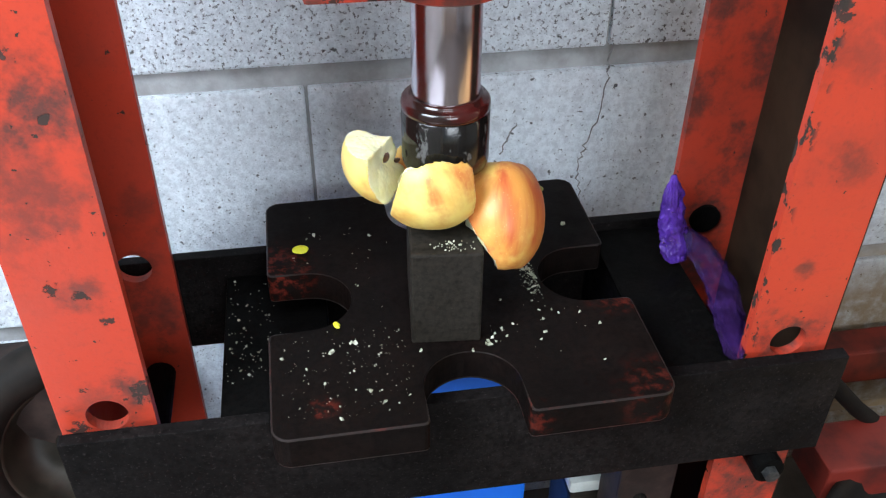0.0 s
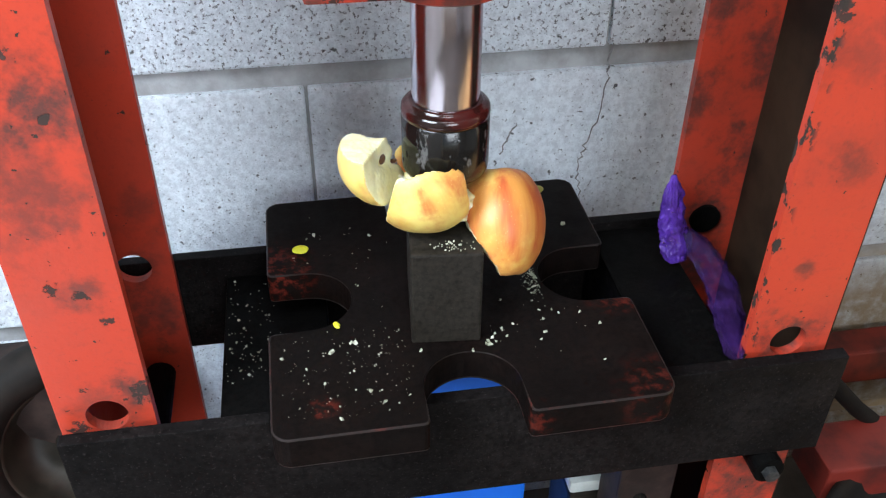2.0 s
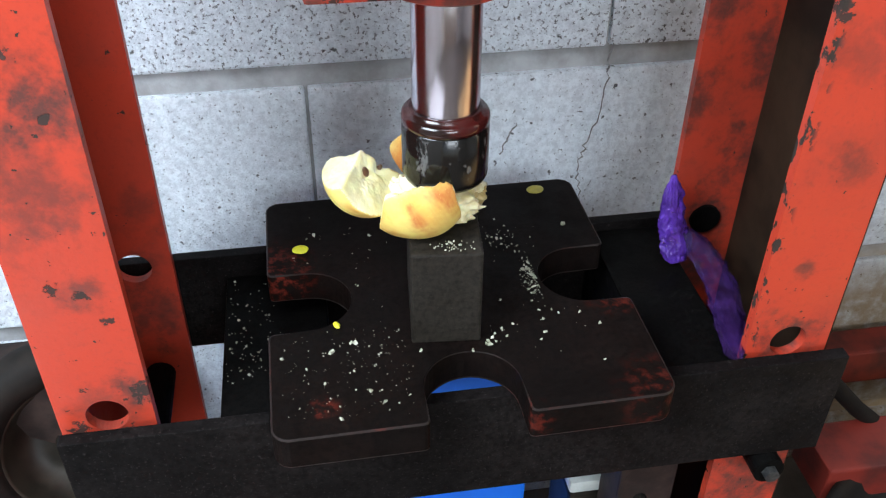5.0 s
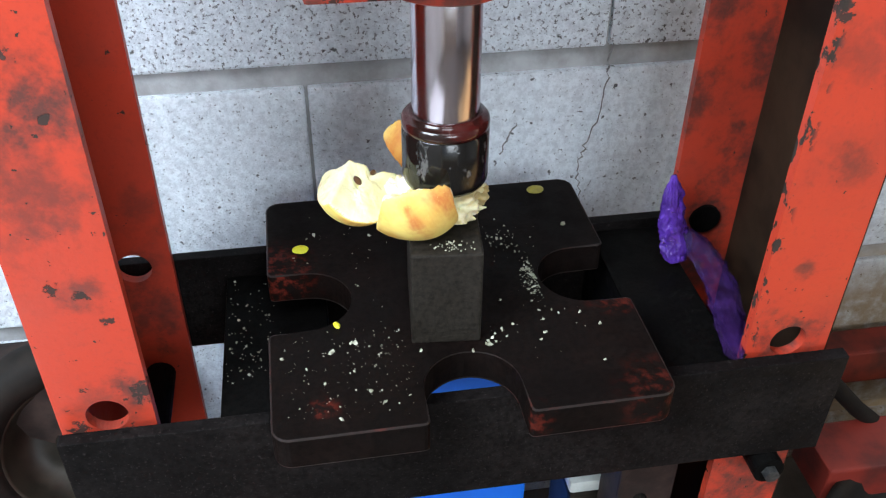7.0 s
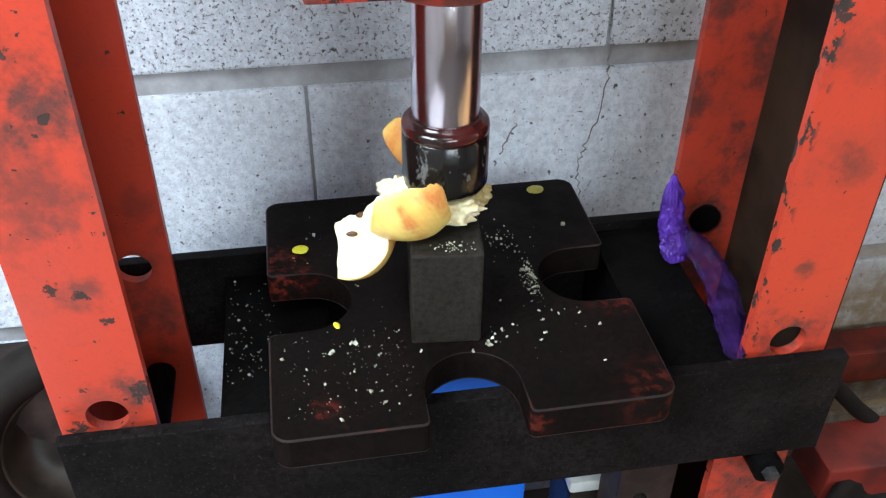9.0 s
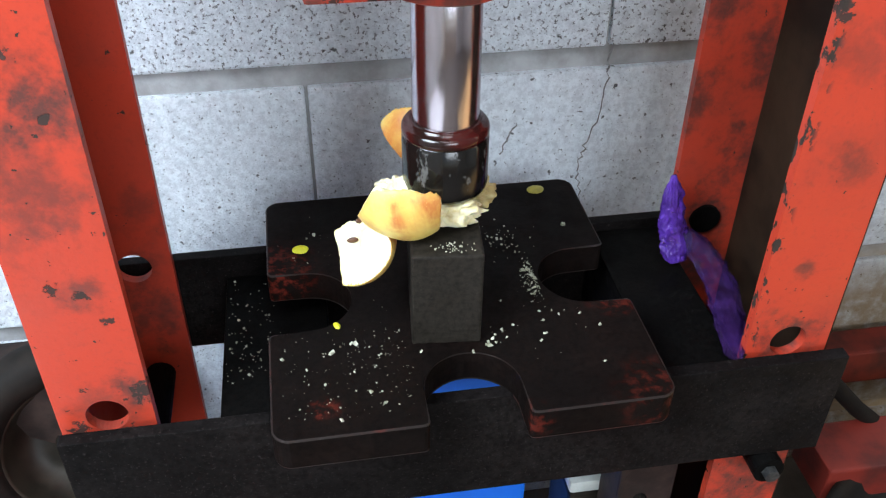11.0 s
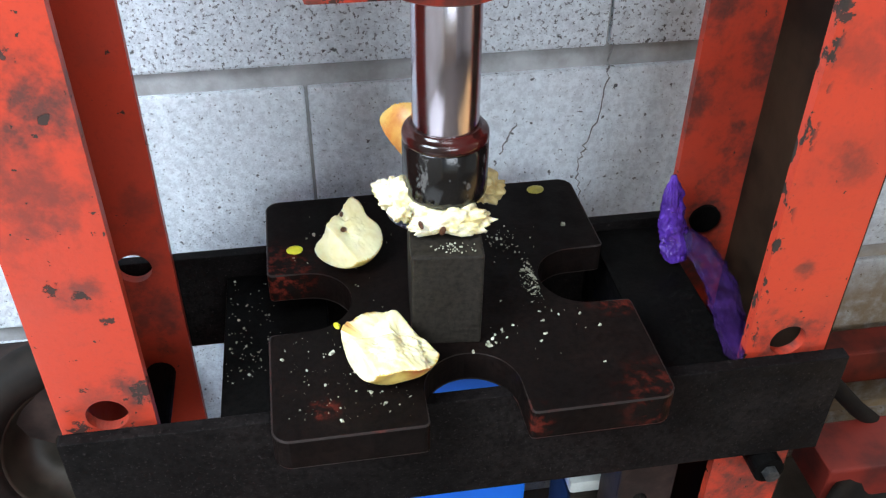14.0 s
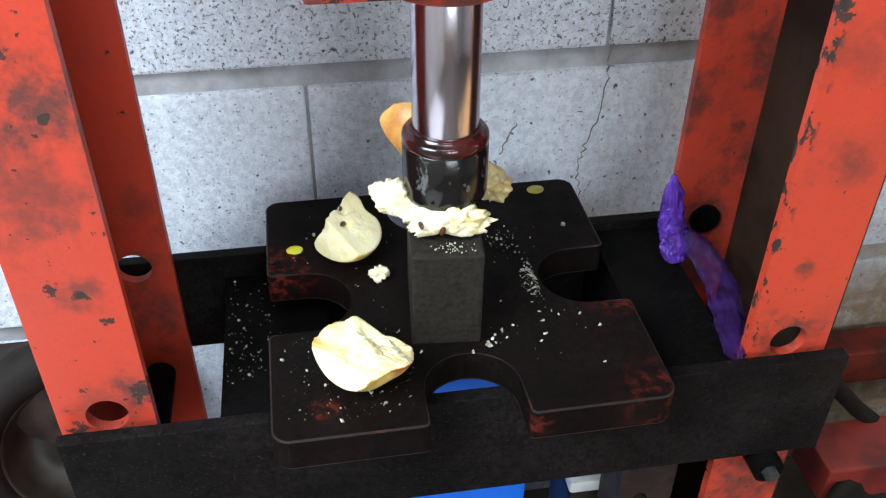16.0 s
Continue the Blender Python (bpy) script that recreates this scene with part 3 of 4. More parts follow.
piece_front = apple_thing(apple_piece((-0.0003, -0.0217, -0.0081), [((-0.189, 0.877, 0.441), -0.008, 0.0042), ((-0.847, 0.249, 0.47), 0.0157, 0.0008), ((0.965, 0.211, -0.155), 0.0221, 0.0012), ((-0.433, 0.062, 0.899), 0.0239, 0.0025)], 0.0364, 2,
                                      [((-0.010, -0.0153, 0.008), 0.006, 0.006), ((-0.018, -0.0140, 0.002), 0.005, 0.005), ((0.004, -0.0143, 0.012), 0.005, 0.005), ((0.012, -0.0075, 0.002), 0.005, 0.004)], (0.0129, 0.0063, 0.0243, 0.0040), stretch=(1.001, 0.924, 0.919)),
                          "yellow apple piece with faint red stripes and torn pale flesh")
piece_right = apple_thing(apple_piece((0.004, -0.017, 0.0), [((0, 1, 0), -0.005, 0.003), ((-0.74, -0.1, -0.67), 0.0225, 0.003), ((-1, 0.2, 0), 0.0235, 0.002)], AR, 3, stretch=(0.84, 1.0, 1.16)),
                          "red-striped apple piece with a torn pale edge", RED_SKIN)
piece_behind = apple_thing(apple_piece((-0.006, -0.022, 0.006), [((0, 1, 0.0), -0.014, 0.002), ((0.9, 0, -0.3), 0.016, 0.003), ((-0.55, 0, -0.83), 0.014, 0.002)], 0.031, 4, detail=5),
                           "thin red-skinned apple slice pressed up behind the ram", ORANGE_SKIN)


def pulp_lump(size, seed, rough, fine=70, detail=5, label="pale crushed apple pulp squeezed out under the ram", material=None):
    """A torn lump of pulp: a squashed ball broken up at three scales."""
    bm = bmesh.new()
    bmesh.ops.create_icosphere(bm, subdivisions=detail, radius=1.0)
    shift = Vector((seed * 3.7, -seed * 5.1, seed * 2.3))
    for v in bm.verts:
        p = Vector((v.co.x * size[0], v.co.y * size[1], v.co.z * size[2]))
        k = 1 + rough * (noise.noise(p * fine + shift) * 1.2 + 0.7 * noise.noise(p * fine * 2.6 + shift) + 0.4 * noise.noise(p * fine * 6 + shift))
        v.co = p * k
    for f in bm.faces:
        f.smooth = True
    ob = part("apple_pulp", bm, material or PULP)
    return tagged(ob, label, "apple pulp", "crushed pulp")


pulp_core = pulp_lump((0.0265, 0.0265, 0.0105), 1, 0.28, 80)
pulp_right = pulp_lump((0.016, 0.012, 0.011), 2, 0.38, 85, 5, "wet beige-brown apple pulp squeezed out behind the ram, darkened for shade", SHADED_PULP)
pulp_left = pulp_lump((0.013, 0.011, 0.013), 3, 0.5)
pulp_ridge = pulp_lump((0.027, 0.007, 0.0085), 4, 0.34, 110)
for x, z, a in ((-0.006, -0.002, 10), (-0.020, 0.004, 50)):
    pip(pulp_ridge, x, -0.0065, z, 90 if a > 20 else 15, a, 0)
pulp_crumb = pulp_lump((0.0065, 0.005, 0.005), 5, 0.6, 200, 4, "small white crumb of apple flesh on the plate")


# ---- the purple plastic ----
def limp(spine, flat, seed):
    """A limp crumpled tube of film along a spine of (place, half width)."""
    bm = bmesh.new()
    fine = []
    for i in range(len(spine) - 1):
        for k in range(12):
            f = k / 12
            fine.append((Vector(spine[i][0]).lerp(Vector(spine[i + 1][0]), f), spine[i][1] * (1 - f) + spine[i + 1][1] * f))
    rings, steps = [], 64
    for i, (p, w) in enumerate(fine):
        d = (fine[min(i + 3, len(fine) - 1)][0] - fine[max(i - 3, 0)][0]).normalized()
        side = Vector((1, 0.15, 0))
        side = (side - d * side.dot(d)).normalized()
        up = d.cross(side).normalized()
        ring = []
        for k in range(steps):
            a = 2 * math.pi * k / steps
            q = Vector((math.cos(a) * 2.2, math.sin(a) * 2.2, i * 0.10 + seed))
            fold = 0.98 + 0.30 * noise.noise(q) + 0.26 * (0.5 - 2 * abs(noise.noise(q * 1.7))) + 0.14 * (0.4 - 2 * abs(noise.noise(q * 4.1)))
            ring.append(bm.verts.new(p + side * (w * math.cos(a) * fold) + up * (w * flat * math.sin(a) * fold)))
        rings.append(ring)
    for a, b in zip(rings, rings[1:]):
        for k in range(steps):
            bm.faces.new((a[k], a[(k + 1) % steps], b[(k + 1) % steps], b[k]))
    bm.faces.new(rings[0])
    bm.faces.new(rings[-1])
    return bm


bag = empty("plastic_bag", pose(0, 0, 0), "crumpled shiny purple plastic bag draped beside the red upright", "plastic bag")
part("bag_top", limp([((0.1945, 0.068, 0.044), 0.002), ((0.1955, 0.067, 0.032), 0.0068), ((0.1965, 0.066, 0.016), 0.0098), ((0.199, 0.064, 0.0), 0.0112), ((0.202, 0.060, -0.014), 0.0128), ((0.203, 0.054, -0.025), 0.0115), ((0.204, 0.050, -0.031), 0.006)], 0.42, 1.0), PURPLE, bag, "", True)
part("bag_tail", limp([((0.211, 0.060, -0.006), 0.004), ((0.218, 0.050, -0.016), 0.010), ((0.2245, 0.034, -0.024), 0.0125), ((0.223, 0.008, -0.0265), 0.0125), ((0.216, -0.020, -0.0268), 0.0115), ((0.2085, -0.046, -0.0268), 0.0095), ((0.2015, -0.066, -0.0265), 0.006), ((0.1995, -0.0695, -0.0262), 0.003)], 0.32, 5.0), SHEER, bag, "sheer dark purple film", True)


# ---- crumbs and peel on the plate ----
def crumbs():
    bm = bmesh.new()
    rnd = random.Random(5)

    def chip(x, y, z, s):
        m = Matrix.LocRotScale((x, y, z + s * 0.3), Euler([rnd.uniform(0, 6) for _ in range(3)]), (s * rnd.uniform(0.5, 1.2), s * rnd.uniform(0.4, 0.8), s * rnd.uniform(0.3, 0.6)))
        made = bmesh.ops.create_cube(bm, size=1.5, matrix=m)
        for v in made["verts"]:
            v.co += Vector((rnd.uniform(-1, 1), rnd.uniform(-1, 1), 0)) * s * 0.3
    areas = [(-0.075, -0.070, 0.056, 0.046, 210, 0.00052), (-0.045, -0.045, 0.030, 0.030, 90, 0.0005), (0.072, 0.012, 0.009, 0.020, 330, 0.00055), (0.072, 0.012, 0.008, 0.020, 40, 0.0011), (0.080, -0.010, 0.014, 0.014, 30, 0.0011),
             (0.055, 0.060, 0.020, 0.022, 60, 0.0008), (0.0335, -0.043, 0.012, 0.013, 9, 0.0009), (-0.07, 0.05, 0.03, 0.05, 40, 0.0007), (0.05, -0.04, 0.05, 0.03, 20, 0.0008)]
    for x, y, sx, sy, count, s in areas:
        for _ in range(count):
            px, py = rnd.gauss(x, sx * 0.6), rnd.gauss(y, sy * 0.6)
            inside = -0.12 < px < 0.125 and -0.112 < py < 0.13
            in_front_slot = abs(px - 0.006) < 0.036 and py < -0.055
            in_side_slot = abs(py - 0.012) < 0.037 and (px < -0.064 or px > 0.072)
            under_block = -0.034 < px < 0.022 and -0.055 < py < 0.03
            if inside and not in_front_slot and not in_side_slot and not under_block:
                chip(px, py, 0, s * (0.4 + 1.7 * rnd.random() ** 3))
    for x, y, s in ((-0.0905, 0.0895, 0.0024), (-0.047, 0.083, 0.002), (0.1095, 0.075, 0.0025), (-0.118, -0.049, 0.0018),
                    (0.0225, -0.0518, 0.0019), (0.0263, -0.0489, 0.0024), (0.0232, -0.0559, 0.0022), (0.0278, -0.0532, 0.0016), (0.0342, -0.0419, 0.0022), (0.0286, -0.0452, 0.0018), (0.0204, -0.0543, 0.0015), (0.0107, -0.0597, 0.0020), (-0.0676, -0.0408, 0.0032), (-0.0706, -0.0398, 0.0022), (-0.0846, -0.0473, 0.0026), (0.0637, -0.0487, 0.0017), (0.0591, -0.0557, 0.0015), (0.1041, -0.0460, 0.0022), (0.0931, -0.0314, 0.0014), (-0.0246, -0.0548, 0.0018), (-0.0616, -0.0871, 0.0020), (-0.0540, -0.0983, 0.0020), (-0.0820, -0.1085, 0.0016), (-0.0907, -0.0764, 0.0014)):
        chip(x, y, 0, s)
    ob = part("crumbs", bm, CRUMB)
    return tagged(ob, "small pale crumbs scattered over the black plate", "crumbs", kind="stuff")


crumb_field = crumbs()


def block_crumbs():
    bm = bmesh.new()
    rnd = random.Random(8)
    for _ in range(46):
        s = rnd.uniform(0.0004, 0.0011)
        bmesh.ops.create_icosphere(bm, subdivisions=1, radius=1.0, matrix=Matrix.LocRotScale((rnd.gauss(0.006, 0.006), rnd.uniform(0.003, 0.014), 0.0756 + s * 0.3), Euler([rnd.uniform(0, 6) for _ in range(3)]), (s, s * 0.7, s * 0.5)))
    return tagged(part("crumbs", bm, CRUMB), "fine pale crumbs on the steel block's top", "crumbs", kind="stuff")


fine_crumbs = block_crumbs()


def bed_crumbs():
    bm = bmesh.new()
    rnd = random.Random(3)
    top = -TP - 0.0235
    for _ in range(110):
        s = rnd.choice((0.0003, 0.0004, 0.0005, 0.0006, 0.0011))
        m = Matrix.LocRotScale((rnd.uniform(-0.163, -0.122), rnd.uniform(-0.02, 0.105), top + s * 0.3), Euler([rnd.uniform(0, 6) for _ in range(3)]), (s * rnd.uniform(0.6, 1.5), s, s * 0.5))
        bmesh.ops.create_cube(bm, size=1.5, matrix=m)
    return tagged(part("crumbs", bm, CRUMB), "scattered pale crumbs on the black bed spacer", "crumbs", kind="stuff")


bed_crumbs()


def peel(rx, ry, label, material=None):
    bm = bmesh.new()
    bmesh.ops.create_uvsphere(bm, u_segments=20, v_segments=10, radius=1.0, matrix=Matrix.Diagonal((rx, ry, 0.0016, 1)))
    for v in bm.verts:
        v.co.x *= 1 + 0.12 * noise.noise(v.co * 300)
        v.co.y *= 1 + 0.15 * noise.noise(v.co * 300 + Vector((5, 5, 5)))
    ob = part("peel", bm, material or LIME, None, "", True)
    return tagged(ob, label, "peel", "bits of peel")


peel_near = peel(0.0065, 0.0055, "flat yellow-green bit of peel on the plate")
peel_far = peel(0.0075, 0.006, "flat yellow bit of peel on the plate, tinted dull for shade", SHADED_LIME)
peel_small = peel(0.0022, 0.0036, "tiny yellow-green bit of peel on the plate")

# ---- what lies below and beside the press ----
crate = empty("blue_crate", pose(-0.01, 0.13, FLOOR_Z), "bright blue plastic crate on the floor under the press", "crate")
part("crate_body", box(-0.13, 0.111, -0.05, 0.055, 0, 0.355, 0.004), BLUE, crate)
part("rim", box(-0.132, 0.113, -0.053, 0.058, 0.335, 0.36, 0.004), BLUE, crate)


def small_wheel():
    thing = empty("trolley_wheel", pose(-0.332, 0.115, -0.235, 62, 0, 12), "small wheel with a dull grey steel hub and black tyre", "wheel")
    tyre = bmesh.new()
    ring = [(0.083 + 0.023 * math.cos(a), 0.026 * math.sin(a)) for a in (2 * math.pi * i / 16 for i in range(16))]
    loops = []
    for k in range(40):
        b = 2 * math.pi * k / 40
        loops.append([tyre.verts.new((r * math.cos(b), r * math.sin(b), z)) for r, z in ring])
    for k in range(40):
        p, q = loops[k], loops[(k + 1) % 40]
        for i in range(16):
            tyre.faces.new((p[i], p[(i + 1) % 16], q[(i + 1) % 16], q[i]))
    part("tyre", tyre, RUBBER, thing, "", True)
    part("hub", lathe([(0.066, -0.024), (0.066, 0.008), (0.062, 0.010), (0.059, 0.006), (0.054, -0.012), (0.040, -0.020), (0.018, -0.022), (0.016, -0.016), (0.001, -0.0155)], 40), GALV, thing, "dull grey steel hub", True)
    part("axle", lathe([(0.010, -0.06), (0.010, -0.014)], 16), BROWN, thing)
    part("bracket", box(-0.012, 0.012, -0.27, 0.0, -0.065, -0.045, 0.002), BROWN, thing)


small_wheel()
tagged(part("steel_box", box(-0.62, -0.30, 0.13, 0.192, FLOOR_Z, -0.165, 0.006), BROWN), "dark brown steel box standing against the block wall", "box")
rail = empty("wall_rail", pose(0.62, 0.165, FLOOR_Z), "dark red painted steel rail on legs along the wall", "rail")
part("beam", box(-0.19, 0.5, -0.02, 0.02, 0.19, 0.236, 0.003), DULLRED, rail)
for x in (0.0, 0.45):
    part("leg", box(x, x + 0.03, -0.015, 0.015, 0, 0.19, 0.002), DULLRED, rail)
low = empty("low_bench", pose(0.52, 0.02, FLOOR_Z), "low dull red steel bench beside the press", "bench")
part("bench_top", box(-0.15, 0.4, -0.03, 0.03, 0.20, 0.245, 0.003), BENCHRED, low)
for x in (0.0, 0.34):
    part("leg", box(x, x + 0.03, -0.015, 0.015, 0, 0.20, 0.002), BENCHRED, low)
hose = tube([(0.36, 0.055, -0.165), (0.385, 0.05, -0.195), (0.401, 0.05, -0.213), (0.4255, 0.05, -0.240), (0.4665, 0.05, -0.2776), (0.53, 0.05, -0.33), (0.60, 0.03, -0.42), (0.68, 0.0, -0.488), (0.9, -0.05, -0.49)], 0.0085, 14)
tagged(part("rubber_hose", hose, RUBBER, None, "", True), "black rubber hose looping down beside the press", "hose")
jack = empty("bottle_jack", pose(0.168, -0.03, FLOOR_Z), "dark brown steel jack standing under the press bed", "jack")
part("base", box(-0.05, 0.05, -0.04, 0.04, 0, 0.03, 0.004), BROWN, jack)
part("column", box(-0.024, 0.026, -0.012, 0.03, 0.03, 0.345, 0.003), BROWN, jack)
part("screw", lathe([(0.006, 0), (0.006, 0.004)], 16), RUBBER, jack).matrix_basis = pose(-0.004, -0.0125, 0.29, 90, 0, 0)
can = empty("plastic_can", pose(0.148, 0.03, FLOOR_Z), "dark grey can with a white plastic lid on the floor", "can")
part("can_body", box(-0.03, 0.03, -0.03, 0.03, 0, 0.250, 0.006), GALV, can)
part("lid", box(-0.031, 0.031, -0.031, 0.031, 0.250, 0.266, 0.005), WHITEP, can, "white lid")
drum = lathe([(0.085, 0.0), (0.09, 0.004), (0.09, 0.195), (0.094, 0.198), (0.094, 0.205), (0.088, 0.206), (0.083, 0.198), (0.078, 0.170), (0.02, 0.168)], 48)
ob = part("oil_bucket", drum, RUBBER, None, "", True)
ob.location = (0.440, -0.100, FLOOR_Z)
ob.scale = (1.15, 1.15, 1.12)
tagged(ob, "round black plastic bucket with a rolled rim on the floor", "bucket")


tagged(part("white_board", box(-1.12, -0.32, -1.35, -0.42, FLOOR_Z, FLOOR_Z + 0.012, 0.002), CARD), "pale painted board lying flat on the workshop floor", "board")
tagged(part("plywood_sheet", box(0.58, 1.9, -0.95, -0.16, FLOOR_Z, FLOOR_Z + 0.015, 0.002), PLY), "tan plywood sheet lying flat on the workshop floor", "board")


# ---- what moves ----
HINGE = Vector((0.134, 0.142, -TP))


def tilt(f):
    """The plate and what stands on it, lifted a little at its front: f from 0 to 1."""
    m = pose(0, 0, 0, 0.55 * f, 0.30 * f, 0)
    return Matrix.Translation(HINGE) @ m @ Matrix.Translation(-HINGE)


LIFT = [(0.0, 0.0), (4.2, 0.0), (6.5, 0.1), (7.5, 0.2), (9.0, 0.4), (11.5, 0.85), (12.5, 1.0), (16.0, 0.95)]


def on_plate(ob, m):
    walk(ob, [(t, tilt(f) @ m) for t, f in LIFT])


def aim(loc, n_l, a_l, n_w, a_w):
    """The pose at loc that turns the local directions n_l and (nearly) a_l to n_w and a_w."""
    def triad(n, a):
        n = Vector(n).normalized()
        a = Vector(a)
        a = (a - n * a.dot(n)).normalized()
        return Matrix((n, a, n.cross(a))).transposed()
    turn = triad(n_w, a_w) @ triad(n_l, a_l).transposed()
    return Matrix.Translation(loc) @ turn.to_4x4()


def tumble(start, end, steps):
    """Rows that turn from one pose to another by shares, through places of their own."""
    a, b = start.to_quaternion(), end.to_quaternion()
    return [(t, Matrix.LocRotScale(loc, a.slerp(b, share), None)) for (t, share), loc in steps]


def swing(end, steps):
    """Rows round a resting pose: seconds, shift in x and y, turn about the upright in degrees."""
    return [(t, Matrix.Translation(end.translation + Vector((dx, dy, 0))) @ pose(0, 0, 0, 0, 0, turn) @ end.to_3x3().to_4x4()) for t, dx, dy, turn in steps]


def motions():
    walk(ram, [(t, pose(0, 0, 0.1085 + dz)) for t, dz in ((0, 0.0069), (3.5, 0.0), (7.0, -0.0056), (9.0, -0.0086), (11.5, -0.0113), (13.5, -0.0142), (16.0, -0.0167))])
    on_plate(plate, PLATE_POSE)
    on_plate(steel_block, BLOCK_POSE)
    on_plate(crumb_field, pose(0, 0, 0))
    on_plate(fine_crumbs, BLOCK_POSE)
    on_plate(peel_far, pose(0.0994, 0.1277, 0.0012, 0, 0, 10))
    on_plate(peel_small, pose(-0.0795, -0.021, 0.0012, 0, 0, 20))
    walk(peel_near, [(0, pose(-0.1016, 0.0715, 0.0012)), (13.5, pose(-0.1016, 0.0715, 0.0012)), (13.7, pose(-0.106, 0.0715, 0.0012)), (16, pose(-0.106, 0.0715, 0.0012))])
    held = [(t, aim(loc, (0, 1, 0), (0, 0, 1), n, a)) for t, loc, n, a in (
        (0, (-0.0097, -0.0128, 0.1101), (0.205, 0.979, 0.016), (-0.224, 0.031, 0.974)),
        (2, (-0.0145, -0.0135, 0.1088), (0.17, 0.965, 0.16), (-0.31, -0.10, 0.94)),
        (4, (-0.0202, -0.0147, 0.1072), (0.129, 0.932, 0.337), (-0.422, -0.256, 0.87)),
        (6.5, (-0.0211, -0.0166, 0.1063), (0.175, 0.92, 0.352), (-0.385, -0.264, 0.885)),
        (9, (-0.0274, -0.0153, 0.1053), (0.12, 0.935, 0.332), (-0.400, -0.264, 0.875)),
        (11.5, (-0.0280, -0.0138, 0.1053), (0.40, 0.862, 0.302), (-0.16, -0.265, 0.95)),
        (12.3, (-0.0340, -0.0153, 0.1062), (0.395, 0.877, 0.273), (-0.275, -0.170, 0.946)),
        (13.2, (-0.0346, -0.0156, 0.1064), (0.394, 0.878, 0.271), (-0.286, -0.162, 0.944)))]
    rest = aim((-0.0623, -0.0747, 0.0343), (0, 1, 0), (0, 0, 1), (0.269, -0.398, 0.877), (-0.399, 0.783, 0.477))
    fall = [((13.3, 0.12), (-0.0480, -0.022, 0.1060)), ((13.4, 0.38), (-0.0680, -0.038, 0.1040)), ((13.5, 0.62), (-0.0700, -0.050, 0.0500)), ((13.6, 0.90), (-0.0700, -0.068, 0.0345))]
    sway = [(13.7, 0.0167, 0.002, -24), (13.8, -0.0069, 0.007, 8), (14.0, 0.0163, 0.002, -20), (14.2, -0.0092, 0.006, 7), (14.4, 0.0135, 0.001, -15), (14.6, -0.0057, 0.004, 4),
            (14.8, 0.0088, 0.0, -9), (15.0, -0.0036, 0.003, 2), (15.3, 0.0029, 0.001, -3), (16.0, 0.0, 0.0, 0)]
    walk(piece_front, held + tumble(held[-1][1], rest, fall) + swing(rest, sway))
    leaning = [(t, aim(loc, (0.8, -0.6, 0), (0.42, 0.57, 0.7), n, a)) for t, loc, n, a in (
        (0, (-0.0345, 0.0007, 0.1211), (0.88, -0.416, 0.231), (0.208, 0.773, 0.599)),
        (4, (-0.0436, 0.0, 0.1178), (0.801, -0.37, 0.47), (-0.028, 0.762, 0.647)),
        (6.5, (-0.0546, 0.0004, 0.1088), (0.462, -0.425, 0.779), (-0.255, 0.777, 0.575)),
        (7.6, (-0.0575, 0.0004, 0.1068), (0.42, -0.43, 0.79), (-0.29, 0.777, 0.56)))]
    hung = [(t, aim(loc, (0.8, -0.6, 0), (0.42, 0.57, 0.7), n, a)) for t, loc, n, a in (
        (8.1, (-0.0650, -0.0140, 0.0815), (-0.45, -0.477, 0.75), (-0.50, 0.84, 0.20)),
        (8.6, (-0.0656, -0.0152, 0.0777), (-0.506, -0.477, 0.719), (-0.53, 0.829, 0.176)),
        (9, (-0.0656, -0.0152, 0.0777), (-0.506, -0.477, 0.719), (-0.53, 0.829, 0.176)),
        (11.5, (-0.0652, -0.0168, 0.0690), (-0.41, -0.56, 0.715), (-0.70, 0.69, 0.15)),
        (12.3, (-0.0648, -0.0183, 0.0615), (-0.32, -0.63, 0.706), (-0.82, 0.555, 0.13)),
        (13.3, (-0.0648, -0.0183, 0.0606), (-0.312, -0.635, 0.706), (-0.827, 0.547, 0.127)))]
    laid = aim((-0.0672, 0.0607, 0.034), (0.8, -0.6, 0), (0.42, 0.57, 0.7), (0.284, -0.275, 0.918), (-0.945, 0.078, 0.316))
    slip = [((7.9, 0.45), (-0.0680, -0.003, 0.0980)), ((8.0, 0.75), (-0.0665, -0.010, 0.0890))]
    drop = [((13.4, 0.2), (-0.0665, 0.000, 0.0530)), ((13.5, 0.55), (-0.0700, 0.025, 0.0420)), ((13.6, 0.85), (-0.0700, 0.042, 0.0345))]
    roll = [(13.7, -0.003, -0.006, 10), (13.9, -0.002, -0.010, -8), (14.1, 0.001, -0.003, 5), (14.3, 0.0, 0.0, 0), (16.0, 0.0, 0.0, 0)]
    walk(piece_left, leaning + tumble(leaning[-1][1], hung[0][1], slip) + hung + tumble(hung[-1][1], laid, drop) + swing(laid, roll))
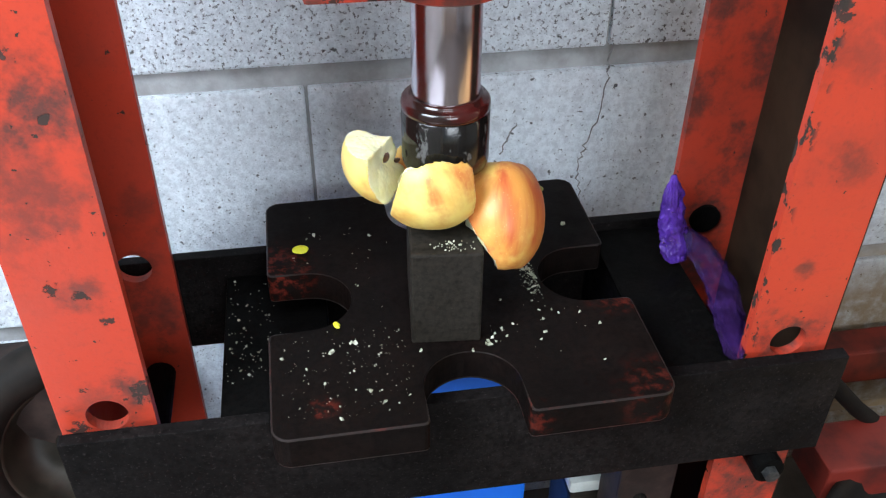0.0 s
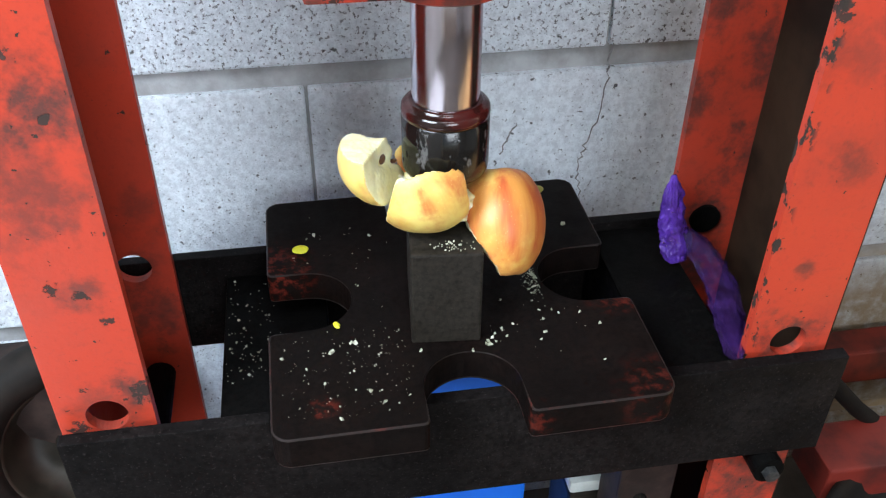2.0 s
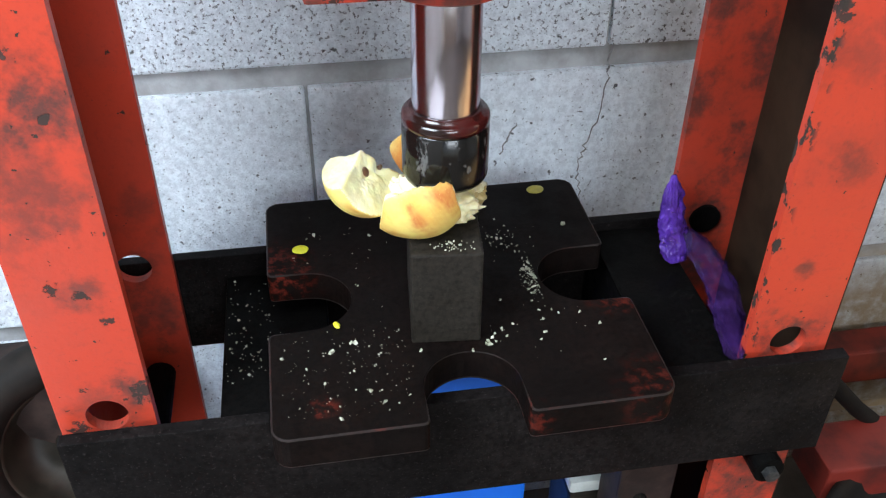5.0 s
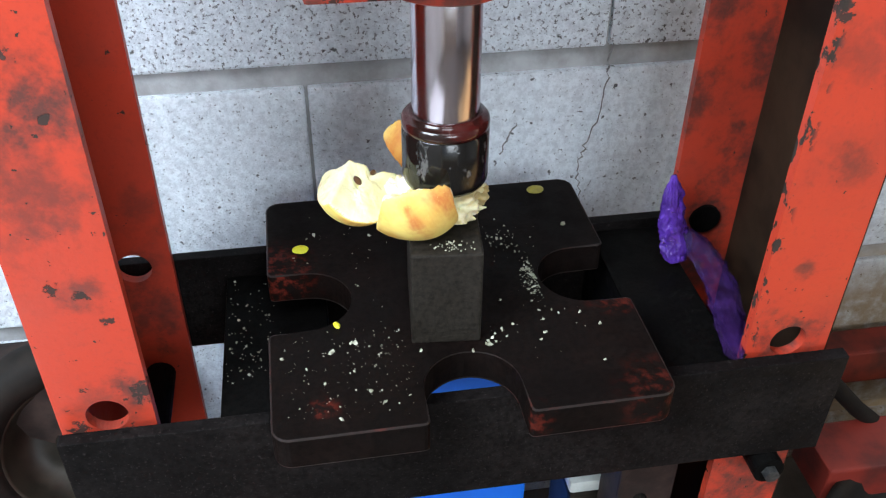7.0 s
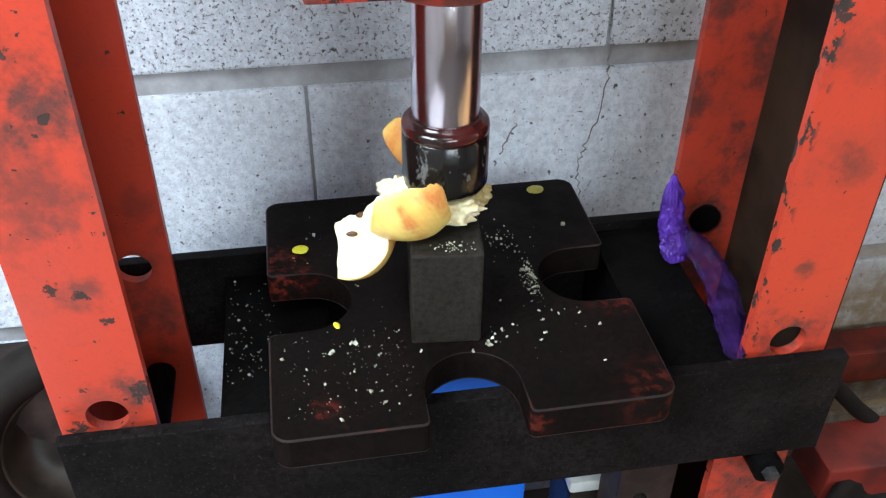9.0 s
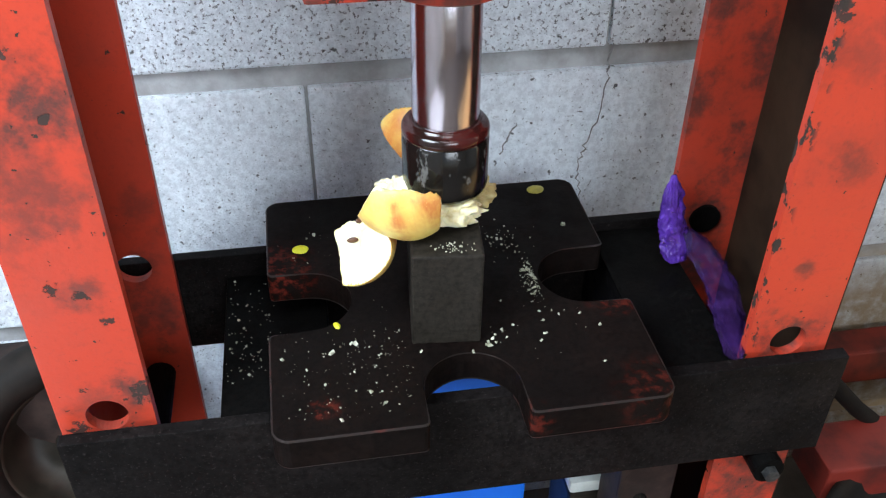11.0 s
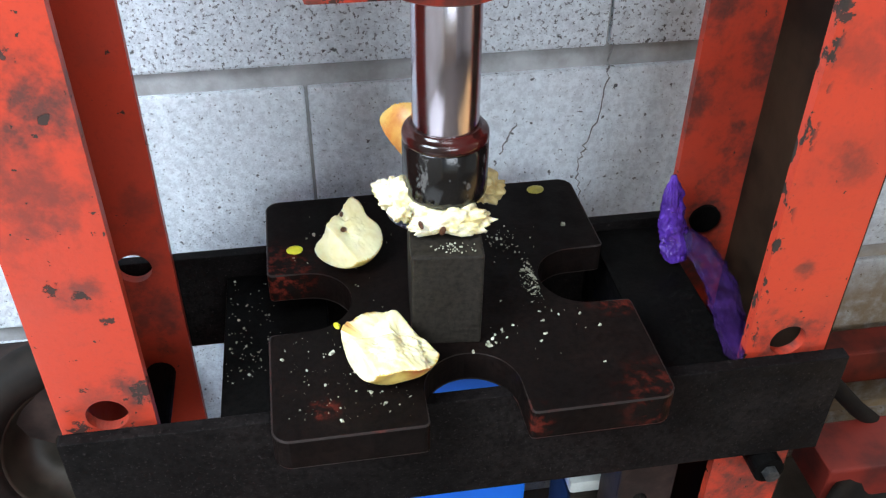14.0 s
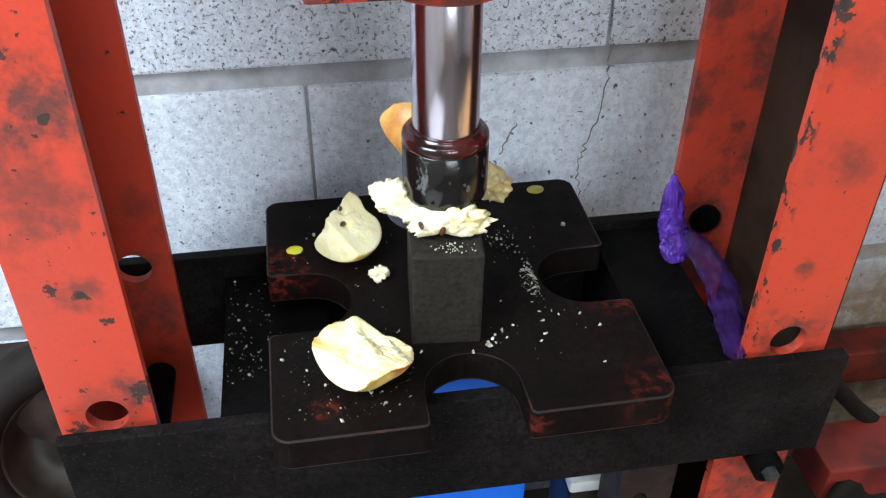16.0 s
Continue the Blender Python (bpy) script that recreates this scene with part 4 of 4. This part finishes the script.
    walk(piece_right, [(t, aim(loc, (0, 1, 0), (0, 0, 1), n, a)) for t, loc, n, a in (
        (0, (0.0347, -0.012, 0.0768), (0.13, 0.79, -0.6), (0.08, 0.6, 0.79)),
        (2, (0.0354, -0.012, 0.0716), (0.13, 0.79, -0.6), (0.05, 0.6, 0.79)),
        (2.3, (0.0369, -0.012, 0.069), (0.13, 0.79, -0.6), (0.02, 0.6, 0.79)),
        (2.4, (0.0319, -0.008, 0.0638), (-0.45, 0.72, -0.5), (0.0, 0.6, 0.79)),
        (2.5, (0.0363, 0.0, 0.0312), (-0.9, -0.2, 0.0), (0.0, 0.45, 0.89)),
        (2.6, (0.0513, -0.0075, 0.033), (-0.6, -0.75, -0.3), (0.5, 0.2, 0.75)),
        (2.7, (0.0875, 0.0043, 0.0358), (-0.15, -0.75, 0.65), (0.95, 0.1, 0.1)),
        (2.8, (0.1327, 0.0185, -0.012), (0.2, -0.3, 0.9), (0.8, 0.3, -0.3)),
        (2.9, (0.118, 0.03, -0.09), (0.2, -0.15, 0.95), (0.8, 0.4, -0.3)),
        (3.1, (0.19, 0.1, -0.28), (0.5, 0.3, 0.8), (0.7, 0.3, -0.4)),
        (3.3, (0.222, 0.1, -0.46), (0.5, 0.3, 0.8), (0.7, 0.3, -0.4)),
        (16, (0.222, 0.1, -0.46), (0.5, 0.3, 0.8), (0.7, 0.3, -0.4)))])
    walk(piece_behind, [(t, aim(loc, (0, 1, 0), (0, 0, 1), n, a)) for t, loc, n, a in (
        (0, (0.0009, 0.055, 0.0868), (0.3, 1, 0.1), (0.3, 0, 1)),
        (4, (-0.0003, 0.055, 0.0888), (0.3, 1, 0.1), (0.3, 0, 1)),
        (6.5, (-0.0064, 0.055, 0.1014), (0.3, 1, 0.1), (0.3, 0, 1)),
        (9, (-0.0071, 0.055, 0.1051), (0.3, 1, 0.1), (0.3, 0, 1)),
        (12.5, (-0.0088, 0.055, 0.1151), (0.3, 1, 0.1), (0.3, 0, 1)),
        (16, (-0.0088, 0.055, 0.1155), (0.3, 1, 0.1), (0.3, 0, 1)))])
    walk(pulp_core, [(0, pose(-0.004, -0.004, 0.094)), (6.5, pose(-0.004, -0.004, 0.091)), (16.0, pose(-0.004, -0.006, 0.087))])
    walk(pulp_right, [(0, pose(0.008, 0.002, 0.091)), (4.0, pose(0.0115, 0.002, 0.089)), (9.0, pose(0.016, 0.003, 0.0885)), (16.0, pose(0.031, 0.008, 0.0895))])
    walk(pulp_left, [(0, pose(-0.020, 0.0, 0.095)), (7.0, pose(-0.028, 0.0, 0.092)), (13.0, pose(-0.032, 0.0, 0.092)), (16.0, pose(-0.035, 0.0, 0.09))])
    walk(pulp_ridge, [(0, pose(-0.006, -0.012, 0.087)), (13.0, pose(-0.004, -0.019, 0.086)), (13.6, pose(-0.001, -0.028, 0.0865)), (16.0, pose(-0.001, -0.0285, 0.0865))])
    walk(pulp_crumb, [(0, pose(-0.025, -0.018, 0.089)), (14.0, pose(-0.032, -0.02, 0.09)), (14.2, pose(-0.041, 0.01, 0.06)), (14.3, pose(-0.042, 0.026, 0.006, 40, 0, 0)), (14.4, pose(-0.0433, 0.0277, 0.005, 60, 0, 0)), (16.0, pose(-0.0433, 0.0277, 0.005, 60, 0, 0))])


motions()
